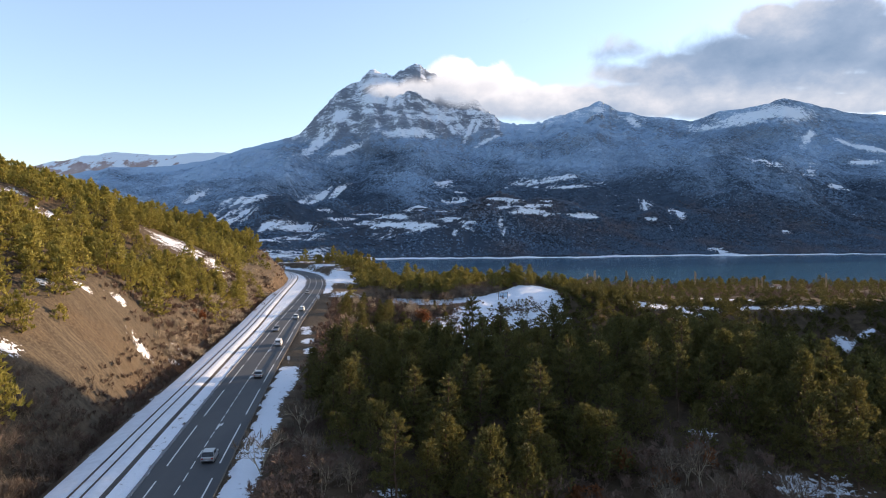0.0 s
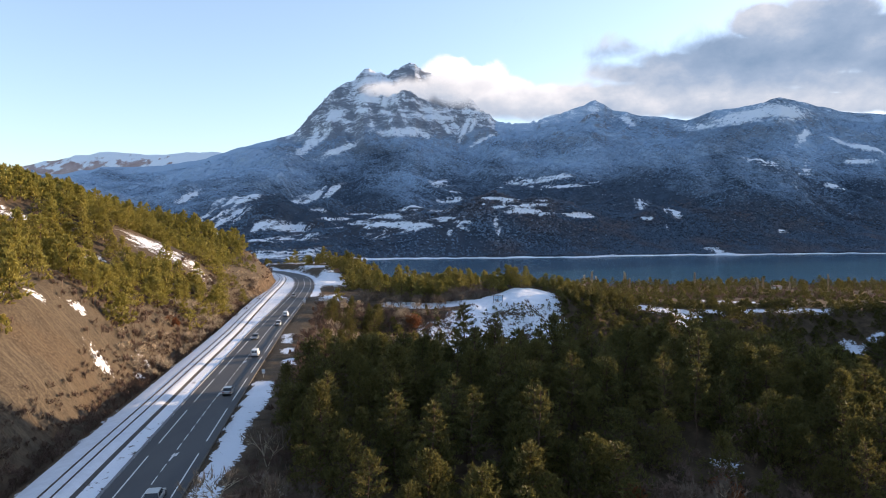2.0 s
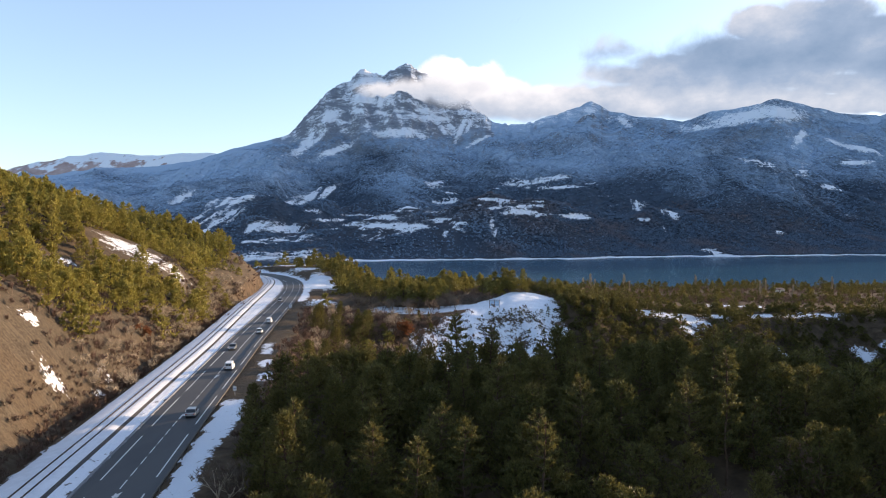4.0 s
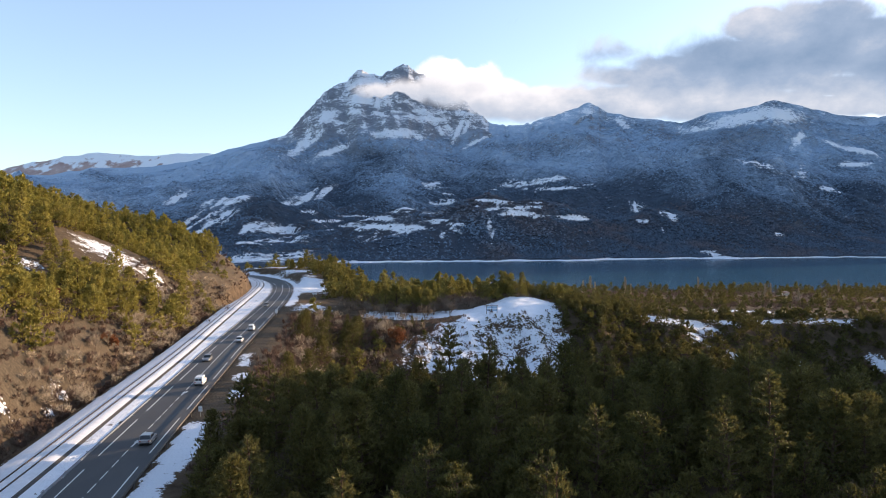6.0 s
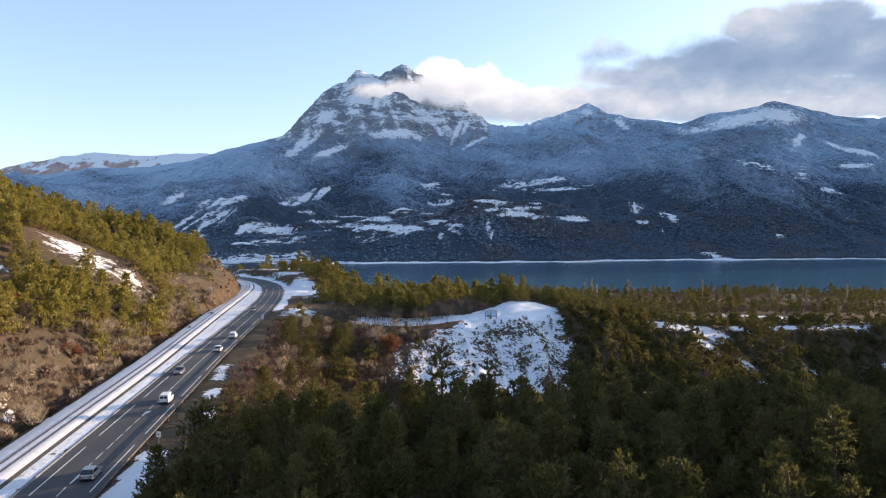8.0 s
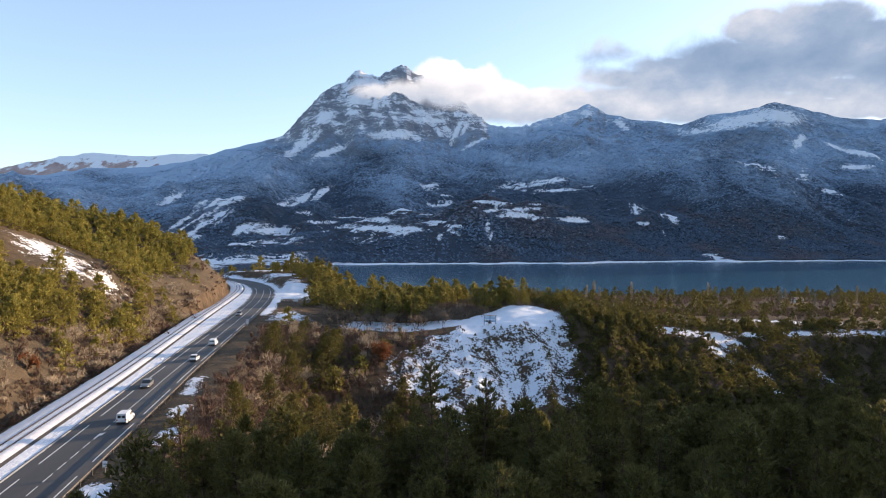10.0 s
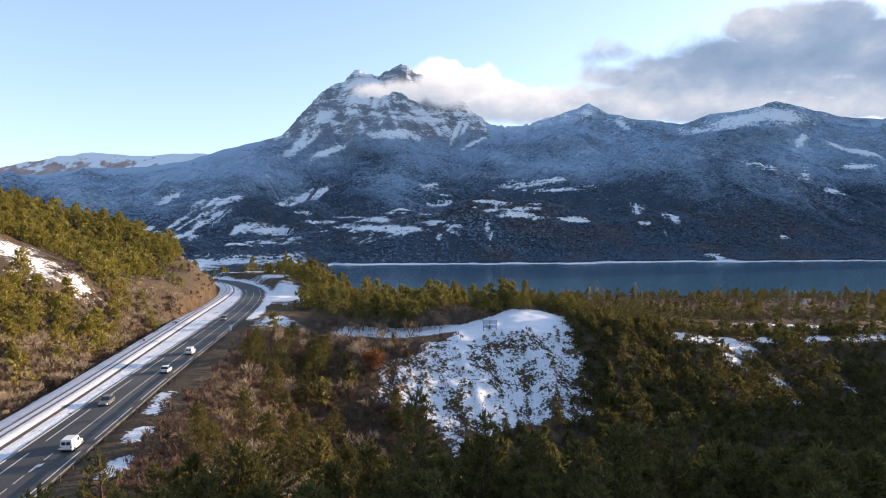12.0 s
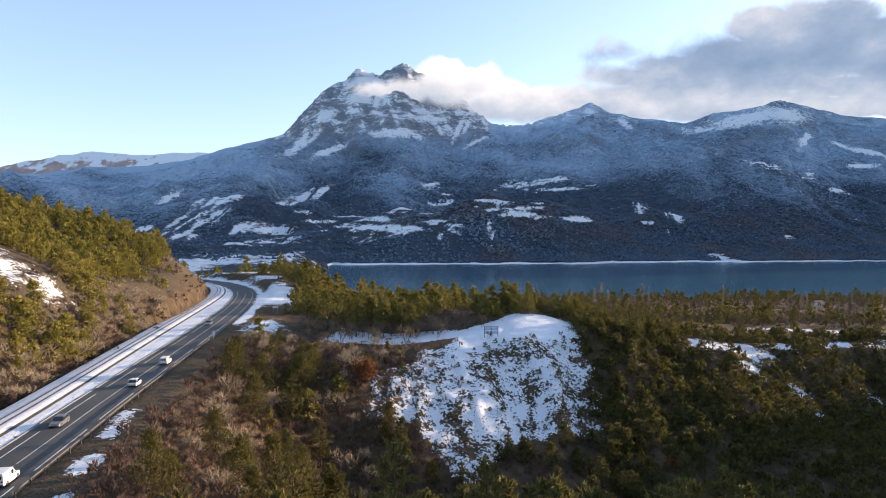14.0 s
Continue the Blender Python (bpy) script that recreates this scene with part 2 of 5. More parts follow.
SNOW_MAT = plain("trackside_snow", (0.62, 0.64, 0.68), 0.7, 0.2, 0, 0.14, 0.9, 0.6)
BALLAST = plain("ballast", (0.085, 0.078, 0.074), 0.95, 0.1, 0, 0.6, 4.0, 1.0)
CONCRETE = plain("concrete", (0.34, 0.33, 0.31), 0.85, 0.2, 0, 0.2, 1.5, 0.3)
RAIL_WOOD = plain("grey_rail_wood", (0.13, 0.115, 0.10), 0.85, 0.15, 0, 0.35, 3.0, 0.4)
OLD_KERB = plain("old_kerb", (0.22, 0.225, 0.235), 0.9, 0.15, 0, 0.3, 1.5, 0.3)
WOOD = plain("weathered_wood", (0.20, 0.16, 0.12), 0.85, 0.15, 0, 0.3, 3.0, 0.4)
SCRUB = twig_material("dark_scrub", (0.09, 0.06, 0.045), (0.17, 0.115, 0.085))


# ---- the lie of the land ----
# centre line of the road, and the railway's, as plan points
ROAD = [(-2, -140), (-16, -40), (-24.6, 22), (-32.4, 79), (-34.7, 94.5), (-41.0, 139), (-48.4, 195), (-52.0, 222), (-59.3, 285), (-65.5, 335), (-72.5, 380), (-83, 425), (-98, 462), (-118, 492), (-150, 518), (-200, 540), (-280, 560)]
TRACK = [(-12.6, -140), (-26.6, -40), (-35.8, 22), (-43.8, 79), (-48.0, 108), (-52.2, 139), (-56.2, 168), (-62.6, 215), (-70.2, 264), (-79.0, 322), (-89.5, 392), (-97.5, 430), (-111, 466), (-132, 494), (-164, 516), (-220, 536), (-300, 552)]


def glide(points, step=2.0):
    """A smooth line through plan points, evenly stepped."""
    p = np.array(points, float)
    p = np.vstack([2 * p[0] - p[1], p, 2 * p[-1] - p[-2]])
    out = []
    for i in range(1, len(p) - 2):
        n = max(2, int(np.linalg.norm(p[i + 1] - p[i]) / 1.0))
        for u in np.arange(n) / n:
            a, b, c, d = p[i - 1], p[i], p[i + 1], p[i + 2]
            out.append(0.5 * (2 * b + (c - a) * u + (2 * a - 5 * b + 4 * c - d) * u ** 2 + (3 * b - a - 3 * c + d) * u ** 3))
    out.append(p[-2])
    out = np.array(out)
    run = np.concatenate([[0], np.cumsum(np.linalg.norm(np.diff(out, axis=0), axis=1))])
    at = np.arange(0, run[-1], step)
    return np.stack([np.interp(at, run, out[:, 0]), np.interp(at, run, out[:, 1])], -1)


ROAD_LINE, TRACK_LINE = glide(ROAD, 2.0), glide(TRACK, 2.0)


def normals(line):
    d = np.gradient(line, axis=0)
    d /= np.linalg.norm(d, axis=1)[:, None]
    return np.stack([d[:, 1], -d[:, 0]], -1)


def beside(x, y, line=None):
    """How far right of the road's centre line a place lies (left: minus)."""
    line = ROAD_LINE if line is None else line
    x, y = np.asarray(x, float), np.asarray(y, float)
    nrm = normals(line)
    flat = np.stack([x.ravel(), y.ravel()], -1)
    out = np.empty(len(flat))
    for k in range(0, len(flat), 20000):
        d = flat[k:k + 20000, None, :] - line[None, ::3, :]
        j = np.argmin((d ** 2).sum(-1), axis=1)
        r = np.arange(len(j))
        n = nrm[::3][j]
        side = (d[r, j] * n).sum(-1)
        dist = np.sqrt((d[r, j] ** 2).sum(-1))
        out[k:k + 20000] = np.where(dist > 20, np.sign(side) * dist, side)
    return out.reshape(x.shape)


HILL_S = [16, 17.5, 20, 22, 24.5, 28, 38, 46, 56, 86, 110, 150, 250, 400]
HILL_Z = [0, -1.7, -2.2, -1.2, 1.8, 6.2, 14.8, 18.2, 21.5, 34.5, 46, 60, 84, 105]
VALLEY_Y = [-400, -140, 40, 85, 112, 140, 172, 205, 232, 262, 293, 335, 385, 450, 560, 680, 730, 800, 1000]
VALLEY_Z = [-30, -18, -10, -5, 2.5, 3, -8, -24, -29, -19, -0.5, 0.5, -3, -12, -25, -31.5, -35.5, -48, -60]


def land_height(x, y, s=None, rough=True):
    """Height of the ground at plan places."""
    x, y = np.asarray(x, float), np.asarray(y, float)
    s = beside(x, y) if s is None else s
    # the hill on the railway's side, cut steeply along the line
    k = np.interp(y, [-200, 60, 200, 315, 400, 440, 470, 505], [0.95, 1.02, 1.08, 0.96, 0.93, 0.78, 0.45, 0.04])
    wob = (fbm(x * 0.03, y * 0.03, 4, 3) - 0.5) * 9
    hill = np.interp(-s + wob * smooth(20, 50, -s) + 9 * smooth(300, 345, y) * smooth(15, 19, -s) * (1 - smooth(50, 90, -s)), HILL_S, HILL_Z) * k
    spur = 1 + 0.25 * np.sin(y / 21.0 + 0.6) * smooth(14, 40, -s) * (1 - smooth(60, 120, -s))
    hill = hill * spur
    # the valley side: forest ridge, gully, snowy slope, terrace, shore
    turn = 0.30 * np.clip(x - 40, 0, 130) * smooth(190, 300, y)
    yy = y - turn + 0.42 * np.clip(30 - x, 0, 40) * smooth(225, 265, y) * (1 - smooth(300, 340, y))
    yy = yy + (fbm(x * 0.06, y * 0.02, 4, 12) - 0.5) * 16 * smooth(225, 255, y) * (1 - smooth(320, 350, y))
    low = np.interp(yy, VALLEY_Y, VALLEY_Z)
    low = (low + np.interp(yy - 5, VALLEY_Y, VALLEY_Z) + np.interp(yy + 5, VALLEY_Y, VALLEY_Z)) / 3
    low = low - 8.5 * smooth(60, 150, x) * smooth(250, 300, y) * (1 - smooth(430, 560, y))
    low = low + (-3.0 + 4.0 * smooth(-10, 40, x)) * smooth(280, 292, yy) * (1 - smooth(335, 360, yy))
    low = low + 3.0 * blob(x, y, 40, 320, 16, 20) + 2.5 * blob(x, y, 48, 345, 18, 16) - 2.5 * blob(x, y, 95, 335, 30, 30)
    low = low - 14 * smooth(50, 130, x) * (1 - smooth(170, 260, y))
    low = low - 0.02 * np.clip(x - 150, 0, 500) * (1 - smooth(400, 700, y))
    # rising ground out of view on the sun's side, added to shade the wood
    past = x - (0.74 * y + 12)
    low = low + np.interp(y, [-300, 0, 100, 130, 160, 182, 206, 240, 345, 430, 540], [0, 0, 0, 0, 4, 30, 92, 102, 94, 86, 18]) * smooth(0, np.interp(y, [235, 320], [42, 190]), past)
    bumps = (fbm(x * 0.05, y * 0.05, 4, 8) - 0.5) * 5 * smooth(15, 40, s)
    gullies = (ridged(x * 0.085, y * 0.025, 4, 5) - 0.6) * 4.6 * smooth(238, 256, yy) * (1 - smooth(276, 292, yy))
    low = low + (bumps * (1 - 0.75 * smooth(286, 300, yy) * (1 - smooth(340, 380, yy))) + gullies)
    low = np.where(s > 0, low * smooth(9, 48, s), low)
    berm = smooth(400, 440, y) * smooth(7.5, 15, s) * (1 - smooth(34, 60, s)) * (1 - smooth(-45, -15, x))
    low = low * (1 - berm) + berm * (4.2 + 2.5 * (fbm(x * 0.06, y * 0.06, 3, 15) - 0.4))
    # far end: the land behind the bend falls to the lake
    back = np.interp(y, [440, 520, 600, 700, 800], [0, -4, -16, -34, -50])
    left = np.where(y > 440, hill + back * smooth(16, 60, -s), hill)
    z = np.where(s < 0, left, low)
    bed = 1 - smooth(5.2, 9.5, s) * 1.0
    z = np.where((s > -16) & (s < 9.5), z * (1 - bed), z)
    z = np.where(y > 520, np.minimum(z, back + 4), z)
    if rough:
        z = z + (fbm(x * 0.35, y * 0.35, 3, 21) - 0.5) * 0.9 * np.where(s > 0, smooth(6, 12, s), smooth(14.5, 20, -s))
    z = z - 0.25 * (s > -5.4) * (s < 5.2)
    return z


def blob(x, y, cx, cy, rx, ry, turn=0.0):
    c, q = math.cos(radians(turn)), math.sin(radians(turn))
    u, v = (x - cx) * c + (y - cy) * q, -(x - cx) * q + (y - cy) * c
    return np.exp(-((u / rx) ** 2 + (v / ry) ** 2))


# snow lies on: the verges, the slope above the gully, the terrace, clearings and hill patches (x, y, half sizes, turn)
SNOW_SPOTS = [(-114, 278, 11, 15, 0), (-103, 273, 11, 14, 0), (-95, 277, 8, 12, 0), (-162, 248, 9, 9, 0), (-150, 234, 9, 8, 0), (-146, 245, 8, 8, 0), (-117, 240, 6, 6, 0), (-78, 159, 3, 3.5, 0), (-69, 151, 3.2, 3.2, 0), (-83, 137, 2.8, 2.8, 0), (-80, 147, 2.2, 2.5, 0), (-69, 170, 1.8, 4.5, 0), (-66, 163, 1.8, 2.5, 0), (-73, 110, 3, 5, 0), (-96, 190, 3, 3, 0), (98, 310, 12, 5, 10), (113, 312, 12, 6, 10), (128, 322, 10, 6, 10), (110, 303, 6, 4, 10), (123, 299, 6, 4, 20), (125, 293, 4, 4, 0), (150, 306, 5, 5, 0), (152, 329, 12, 4, 10), (180, 334, 22, 5, 10), (190, 312, 6, 6, 20), (203, 316, 8, 4, 20), (160, 356, 34, 6, 0), (-7, 85, 3.2, 3, 0), (50, 90, 7, 4, 0), (40, 101, 3, 3, 0), (-18, 92, 3, 5, 0)]


def snow_amount(x, y, s):
    a = np.zeros_like(x)
    for cx, cy, rx, ry, turn in SNOW_SPOTS:
        a = np.maximum(a, blob(x, y, cx, cy, rx, ry, turn) * (0.80 if rx < 5.5 else 0.95 - 0.55 * fbm(x * 0.16, y * 0.16, 3, 76) * (x < -60)))
    edge = 10.0 + 3.0 * (fbm(y * 0.12, y * 0, 3, 4) - 0.5)
    verge = smooth(4.9, 5.6, s) * (1 - smooth(edge - 2.0, edge + 1.2, s)) * (1 - 0.97 * smooth(150, 156, y) * (1 - smooth(300, 330, y)))
    bits = np.maximum.reduce([blob(x, y, bx, by, 2.2, 6, 8) for bx, by in ((-34.5, 172), (-38.0, 186), (-41.5, 202), (-43.5, 210))])
    a = np.maximum(a, np.maximum(verge * 1.0, bits * 1.0))
    foot = 15.5 + 2.5 * (fbm(y * 0.10, y * 0, 3, 9) - 0.4)
    a = np.maximum(a, (1.02 - 0.10 * smooth(5.6, 6.2, -s) * (1 - smooth(9, 11, -s))) * (1 - 0.34 * smooth(12.6, 14, -s)) * smooth(4.9, 5.4, -s) * (1 - smooth(foot - 1.6, foot + 1.2, -s)))
    bend = 0.9 * blob(x, y, -60, 392, 14, 24, 0) + 0.85 * blob(x, y, -118, 524, 60, 13, -22) + 0.85 * blob(x, y, -84, 474, 24, 12, -45) + blob(x, y, -46, 316, 8, 20, 8) + blob(x, y, -67, 420, 9, 26, 12)
    a = np.maximum(a, 1.0 * np.clip(bend, 0, 1) * (np.abs(s) > 5.2))
    ragged = 12 * (fbm(x * 0.09, y * 0.09, 3, 72) - 0.5)
    west = np.interp(y, [240, 250, 256, 262, 275, 284, 292, 300], [12, 5, -13, -10, -4, 4, 16, 22]) + ragged
    east = np.interp(y, [240, 250, 258, 264, 277, 290, 300], [20, 27, 42, 60, 57, 51, 55]) + ragged
    foot = np.interp(x, [-14, -6, 5, 12, 17, 22, 28, 43, 62], [252, 254, 255, 246, 239, 246, 254, 261, 264]) + 0.3 * ragged
    slope = smooth(foot - 2, foot + 4, y) * (1 - smooth(292, 300, y)) * smooth(west - 3, west + 4, x) * (1 - smooth(east - 4, east + 4, x))
    thin = (1 - smooth(-2, 12, x)) * 0.16 + smooth(40, 58, x) * (1 - smooth(274, 288, y)) * 0.20
    ribs = ridged((x - 0.55 * (y - 290) * (x - 26) / 40) * 0.11, y * 0.02, 3, 73) - 0.6
    a = np.maximum(a, slope * (0.66 - thin + 0.45 * (fbm(x * 0.11, y * 0.06, 3, 71) - 0.5) + 0.45 * ribs))
    wob = 7 * (fbm(x * 0.05, x * 0, 3, 14) - 0.5)
    flat = np.maximum(smooth(10, 20, x), smooth(297, 301, y)) * smooth(284, 292, y + wob + 0.42 * np.clip(30 - x, 0, 40)) * (1 - smooth(-3, 3, y + 0.6 * wob - np.interp(x, [-30, 6, 18, 35, 60], [321, 319, 312, 317, 318]))) * smooth(-30, -22, x + wob) * (1 - smooth(46, 58, x + wob))
    return np.clip(np.maximum(a, flat * 1.05), 0, 1.2) - 0.12


def build_ground():
    xs = np.concatenate([np.arange(-900, -260, 40), np.arange(-260, -150, 4), np.arange(-150, -66, 1.6), np.arange(-66, 70, 1.0), np.arange(70, 200, 2.0), np.arange(200, 520, 6), np.arange(520, 1500, 40)])
    ys = np.concatenate([np.arange(-420, 40, 20), np.arange(40, 72, 4), np.arange(72, 330, 1.2), np.arange(330, 540, 2.5), np.arange(540, 840, 8)])
    X, Y = np.meshgrid(xs, ys)
    s = beside(X, Y)
    Z = land_height(X, Y, s)
    me = raw_mesh("ground", np.stack([X.ravel(), Y.ravel(), Z.ravel()], -1), grid_faces(len(ys), len(xs)), GROUND, True)
    attribute(me, "snow", snow_amount(X, Y, s))
    dry = np.where(s < 0, smooth(19, 25, -s) * (1 - 0.4 * smooth(40, 60, -s)), 0.15 + 0.85 * np.maximum(blob(X, Y, -45, 250, 7, 40, 8), smooth(140, 155, Y) * (1 - smooth(300, 330, Y)) * (1 - smooth(11, 18, s))))
    attribute(me, "dry", np.clip(dry, 0, 1))
    bare = np.maximum(smooth(100, 112, Y) * (1 - smooth(150, 168, Y)), smooth(292, 310, Y) * (1 - smooth(430, 450, Y)))
    # second term: tan grass verge, its colour also lightened as if sun reached it
    attribute(me, "rill", smooth(17, 22, -s) * (1 - smooth(36, 46, -s)) * bare * (s < 0) + 0.85 * smooth(5.6, 6.4, s) * (1 - smooth(10.5, 14, s)) * smooth(150, 160, Y) * (1 - smooth(285, 310, Y)))
    tagged(new("ground", me), "dry grass and forest floor with patches of melting snow", "ground", kind="structure")


build_ground()

lake = raw_mesh("lake", [(-1900, 430, LAKE), (2600, 430, LAKE), (2600, 2400, LAKE), (-1900, 2400, LAKE)], [(0, 1, 2, 3)], WATER)
tagged(new("water_lake", lake), "dark blue-green lake with a faint ripple", "lake", kind="structure")

# ---- the mountain beyond the lake: crest as bearings (metres aside for each metre ahead), distance ahead and height ----
# points past bearing 0.7 are an unseen ridge, added to keep sun off the mountain
CREST = [(-0.75, 3300, 250), (-0.66, 3300, 282), (-0.555, 3350, 290), (-0.50, 3450, 330), (-0.41, 3500, 345), (-0.345, 3600, 395), (-0.30, 3700, 455), (-0.265, 3800, 500), (-0.215, 4000, 572), (-0.200, 4020, 640), (-0.186, 4050, 712), (-0.156, 4100, 848), (-0.122, 4150, 936), (-0.115, 4160, 976), (-0.109, 4165, 1000), (-0.101, 4170, 1004), (-0.094, 4175, 982), (-0.075, 4180, 972), (-0.062, 4190, 1002), (-0.05, 4195, 1024), (-0.042, 4200, 1040), (-0.034, 4200, 1036), (-0.02, 4200, 990), (0.02, 4150, 900), (0.06, 4000, 735), (0.09, 3900, 628), (0.137, 3800, 610), (0.184, 3780, 658), (0.234, 3750, 732), (0.26, 3700, 672), (0.31, 3550, 610), (0.37, 3350, 555), (0.412, 3200, 584), (0.446, 3100, 578), (0.51, 3000, 601), (0.54, 3000, 582), (0.608, 3000, 540), (0.666, 3000, 525), (0.71, 3300, 620), (0.80, 4900, 1900), (0.95, 4900, 2250), (1.2, 4000, 2200), (1.5, 3000, 1700)]


def crest_at(b):
    c = np.array(CREST)
    return np.interp(b, c[:, 0], c[:, 1]), np.interp(b, c[:, 0], c[:, 2])


def shore_at(b):
    return 70 * (fbm(b * 34, b * 0, 3, 306) - 0.5) + np.interp(b, [-0.8, -0.19, -0.13, 0.03, 0.18, 0.36, 0.6, 0.8, 1.5], [800, 800, 1318, 1322, 1370, 1460, 1530, 1560, 1900])


def mountain_height(b, u):
    """Height at bearing b and share u of the way from the shore to the crest."""
    far, top = crest_at(b)
    near = shore_at(b)
    y = near + (far - near) * u
    x = b * y
    steep = smooth(-0.24, -0.18, b) * (1 - smooth(0.04, 0.1, b))
    rise = np.where(u < 1, 0.30 * u + 0.70 * np.clip(u, 0, 1) ** (2.0 + 1.6 * steep), 1 - (u - 1) * 1.2)
    top = top + 30 * (ridged(b * 170, b * 0, 5, 51) - 0.62) * smooth(-0.21, -0.19, b) * (1 - smooth(0.1, 0.3, b)) + 12 * (fbm(b * 60, b * 0, 4, 52) - 0.5)
    z = LAKE + (top - LAKE) * rise
    body = np.clip(u * 4, 0, 1) * (1 - 0.9 * smooth(0.86, 1.0, u))
    z = z + (ridged(x * 0.0022, y * 0.0016, 5, 31) - 0.62) * 140 * body * (0.35 + 0.65 * smooth(0.15, 0.6, u))
    z = z + (fbm(x * 0.006, y * 0.006, 5, 40) - 0.5) * 95 * body
    z = z + (ridged(x * 0.007 + 0.002 * y, y * 0.003, 5, 61) - 0.6) * 70 * body * smooth(0.5, 0.75, u) * (0.25 + 0.75 * steep)
    # foothills along the shore
    knob = blob(x, y, 140, 1640, 230, 150) * 105 + blob(x, y, 640, 1760, 300, 130) * 60 + blob(x, y, -120, 1620, 130, 120) * 40 + blob(x, y, 900, 2150, 420, 260) * 120
    z = z + knob * smooth(0.0, 0.06, u) * (0.75 + 0.5 * fbm(x * 0.01, y * 0.01, 4, 77))
    z = z + (ridged(x * 0.012, y * 0.006, 4, 90) - 0.6) * 8 * smooth(0.01, 0.08, u) * (1 - smooth(0.9, 1.0, u))
    return x, y, z


def mountain_frost_haze(b, z):
    # frost cover, raised to pale slopes like haze; blobs darken woods and spur shade
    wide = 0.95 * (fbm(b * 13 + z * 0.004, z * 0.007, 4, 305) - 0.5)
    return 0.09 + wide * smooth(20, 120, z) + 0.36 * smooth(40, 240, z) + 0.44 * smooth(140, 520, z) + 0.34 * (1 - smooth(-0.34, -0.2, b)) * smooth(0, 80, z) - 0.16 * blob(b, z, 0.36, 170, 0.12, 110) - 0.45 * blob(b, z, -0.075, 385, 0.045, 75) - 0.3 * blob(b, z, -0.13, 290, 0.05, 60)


def build_mountain():
    bs = np.concatenate([np.linspace(-0.78, 0.72, 560), np.linspace(0.74, 1.5, 40)])
    us = np.concatenate([np.linspace(-0.01, 0.30, 100), np.linspace(0.304, 1.0, 160), np.linspace(1.01, 1.12, 6)])
    B, U = np.meshgrid(bs, us)
    X, Y, Z = mountain_height(B, U)
    Z = np.where(U < 0, LAKE - 3, Z)
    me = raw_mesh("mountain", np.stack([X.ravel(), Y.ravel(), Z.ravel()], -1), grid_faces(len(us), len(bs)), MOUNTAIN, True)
    gx, gu = np.gradient(Z, axis=1), np.gradient(Z, axis=0)
    dx = np.gradient(X, axis=1)
    dy = np.gradient(Y, axis=0)
    slope = np.hypot(gx / np.maximum(dx, 0.1), gu / np.maximum(dy, 0.1))
    high = smooth(150, 900, Z)
    strand = 0.003 + 0.008 * fbm(B * 45, B * 0, 3, 307)
    shore = smooth(0.0, 0.001, U) * (1 - smooth(strand, strand + 0.003, U))
    crag = smooth(425, 600, Z + 90 * (fbm(X * 0.006, Y * 0.006, 3, 97) - 0.5)) * (B > -0.24) * (B < 0.085)
    attribute(me, "frost", mountain_frost_haze(B, Z))
    attribute(me, "rock", np.maximum(crag * 0.92, smooth(0.75, 1.2, slope) * smooth(250, 600, Z)))
    attribute(me, "brown", np.maximum(0.5 * (1 - smooth(40, 160, Z)), 1.2 * blob(X, Y, 150, 1620, 210, 130)))
    plain_snow = (0.42 + 1.6 * (fbm(X * 0.012, Y * 0.006, 3, 309) - 0.5)) * (1 - smooth(1250, 1420, Y)) * (B < -0.15)
    attribute(me, "snow", np.clip(np.maximum.reduce([plain_snow, shore * 1.6 * smooth(-0.15, -0.12, B), mountain_snow(X, Y, Z, slope)]), 0, 1.6))
    tagged(new("mountain", me), "wooded mountain with snow-dusted rock crest above the lake", "mountain", kind="structure")


# snow on the mountain: (metres aside, height, half width, half height, turn) of meadows, of screes and of the crest
MEADOWS = [(-57, 79, 51, 8, 0), (-106, 36, 77, 5, 0), (-82, 24, 38, 5, 0), (-181, 39, 53, 5, 0), (150, 95, 35, 4, 0), (199, 84, 53, 5, 0), (202, 67, 46, 5, 0), (40, 128, 64, 8, 0), (395, 209, 85, 12, 0), (416, 164, 48, 9, 0), (348, 56, 41, 4, 0), (8, 211, 33, 13, 20), (1055, 229, 64, 12, -15), (1620, 280, 60, 8, 0), (1272, 160, 29, 7, 0), (858, 14, 23, 5, 0), (637, -28, 20, 5, -12), (-349, 28, 47, 6, 0), (-288, 8, 42, 5, 0)]
# small fields scattered round the villages
field_rng = np.random.default_rng(311)
for cx, cz, wide, tall, count in ((-150, 45, 150, 26, 34), (-330, 5, 90, 14, 10), (170, 85, 90, 16, 12), (420, 190, 110, 26, 10), (1250, 210, 170, 50, 9), (30, 190, 70, 30, 5)):
    for _ in range(count):
        MEADOWS.append((cx + field_rng.normal(0, wide * 0.6), cz + field_rng.normal(0, tall * 0.6), field_rng.uniform(8, 34), field_rng.uniform(1.6, 3.6), field_rng.uniform(-4, 4)))
SCREES = [(-450, 167, 83, 27, 25), (-540, 107, 58, 26, 30), (-540, 51, 64, 24, 15), (-621, 21, 39, 16, 15), (-541, 17, 31, 12, 0), (599, 81, 22, 29, 0), (565, 38, 8, 22, 0), (524, 49, 31, 5, 0), (134, 35, 7, 25, 0), (21, 17, 15, 8, 25), (-866, 140, 19, 30, 0), (-413, 32, 32, 12, 10)]
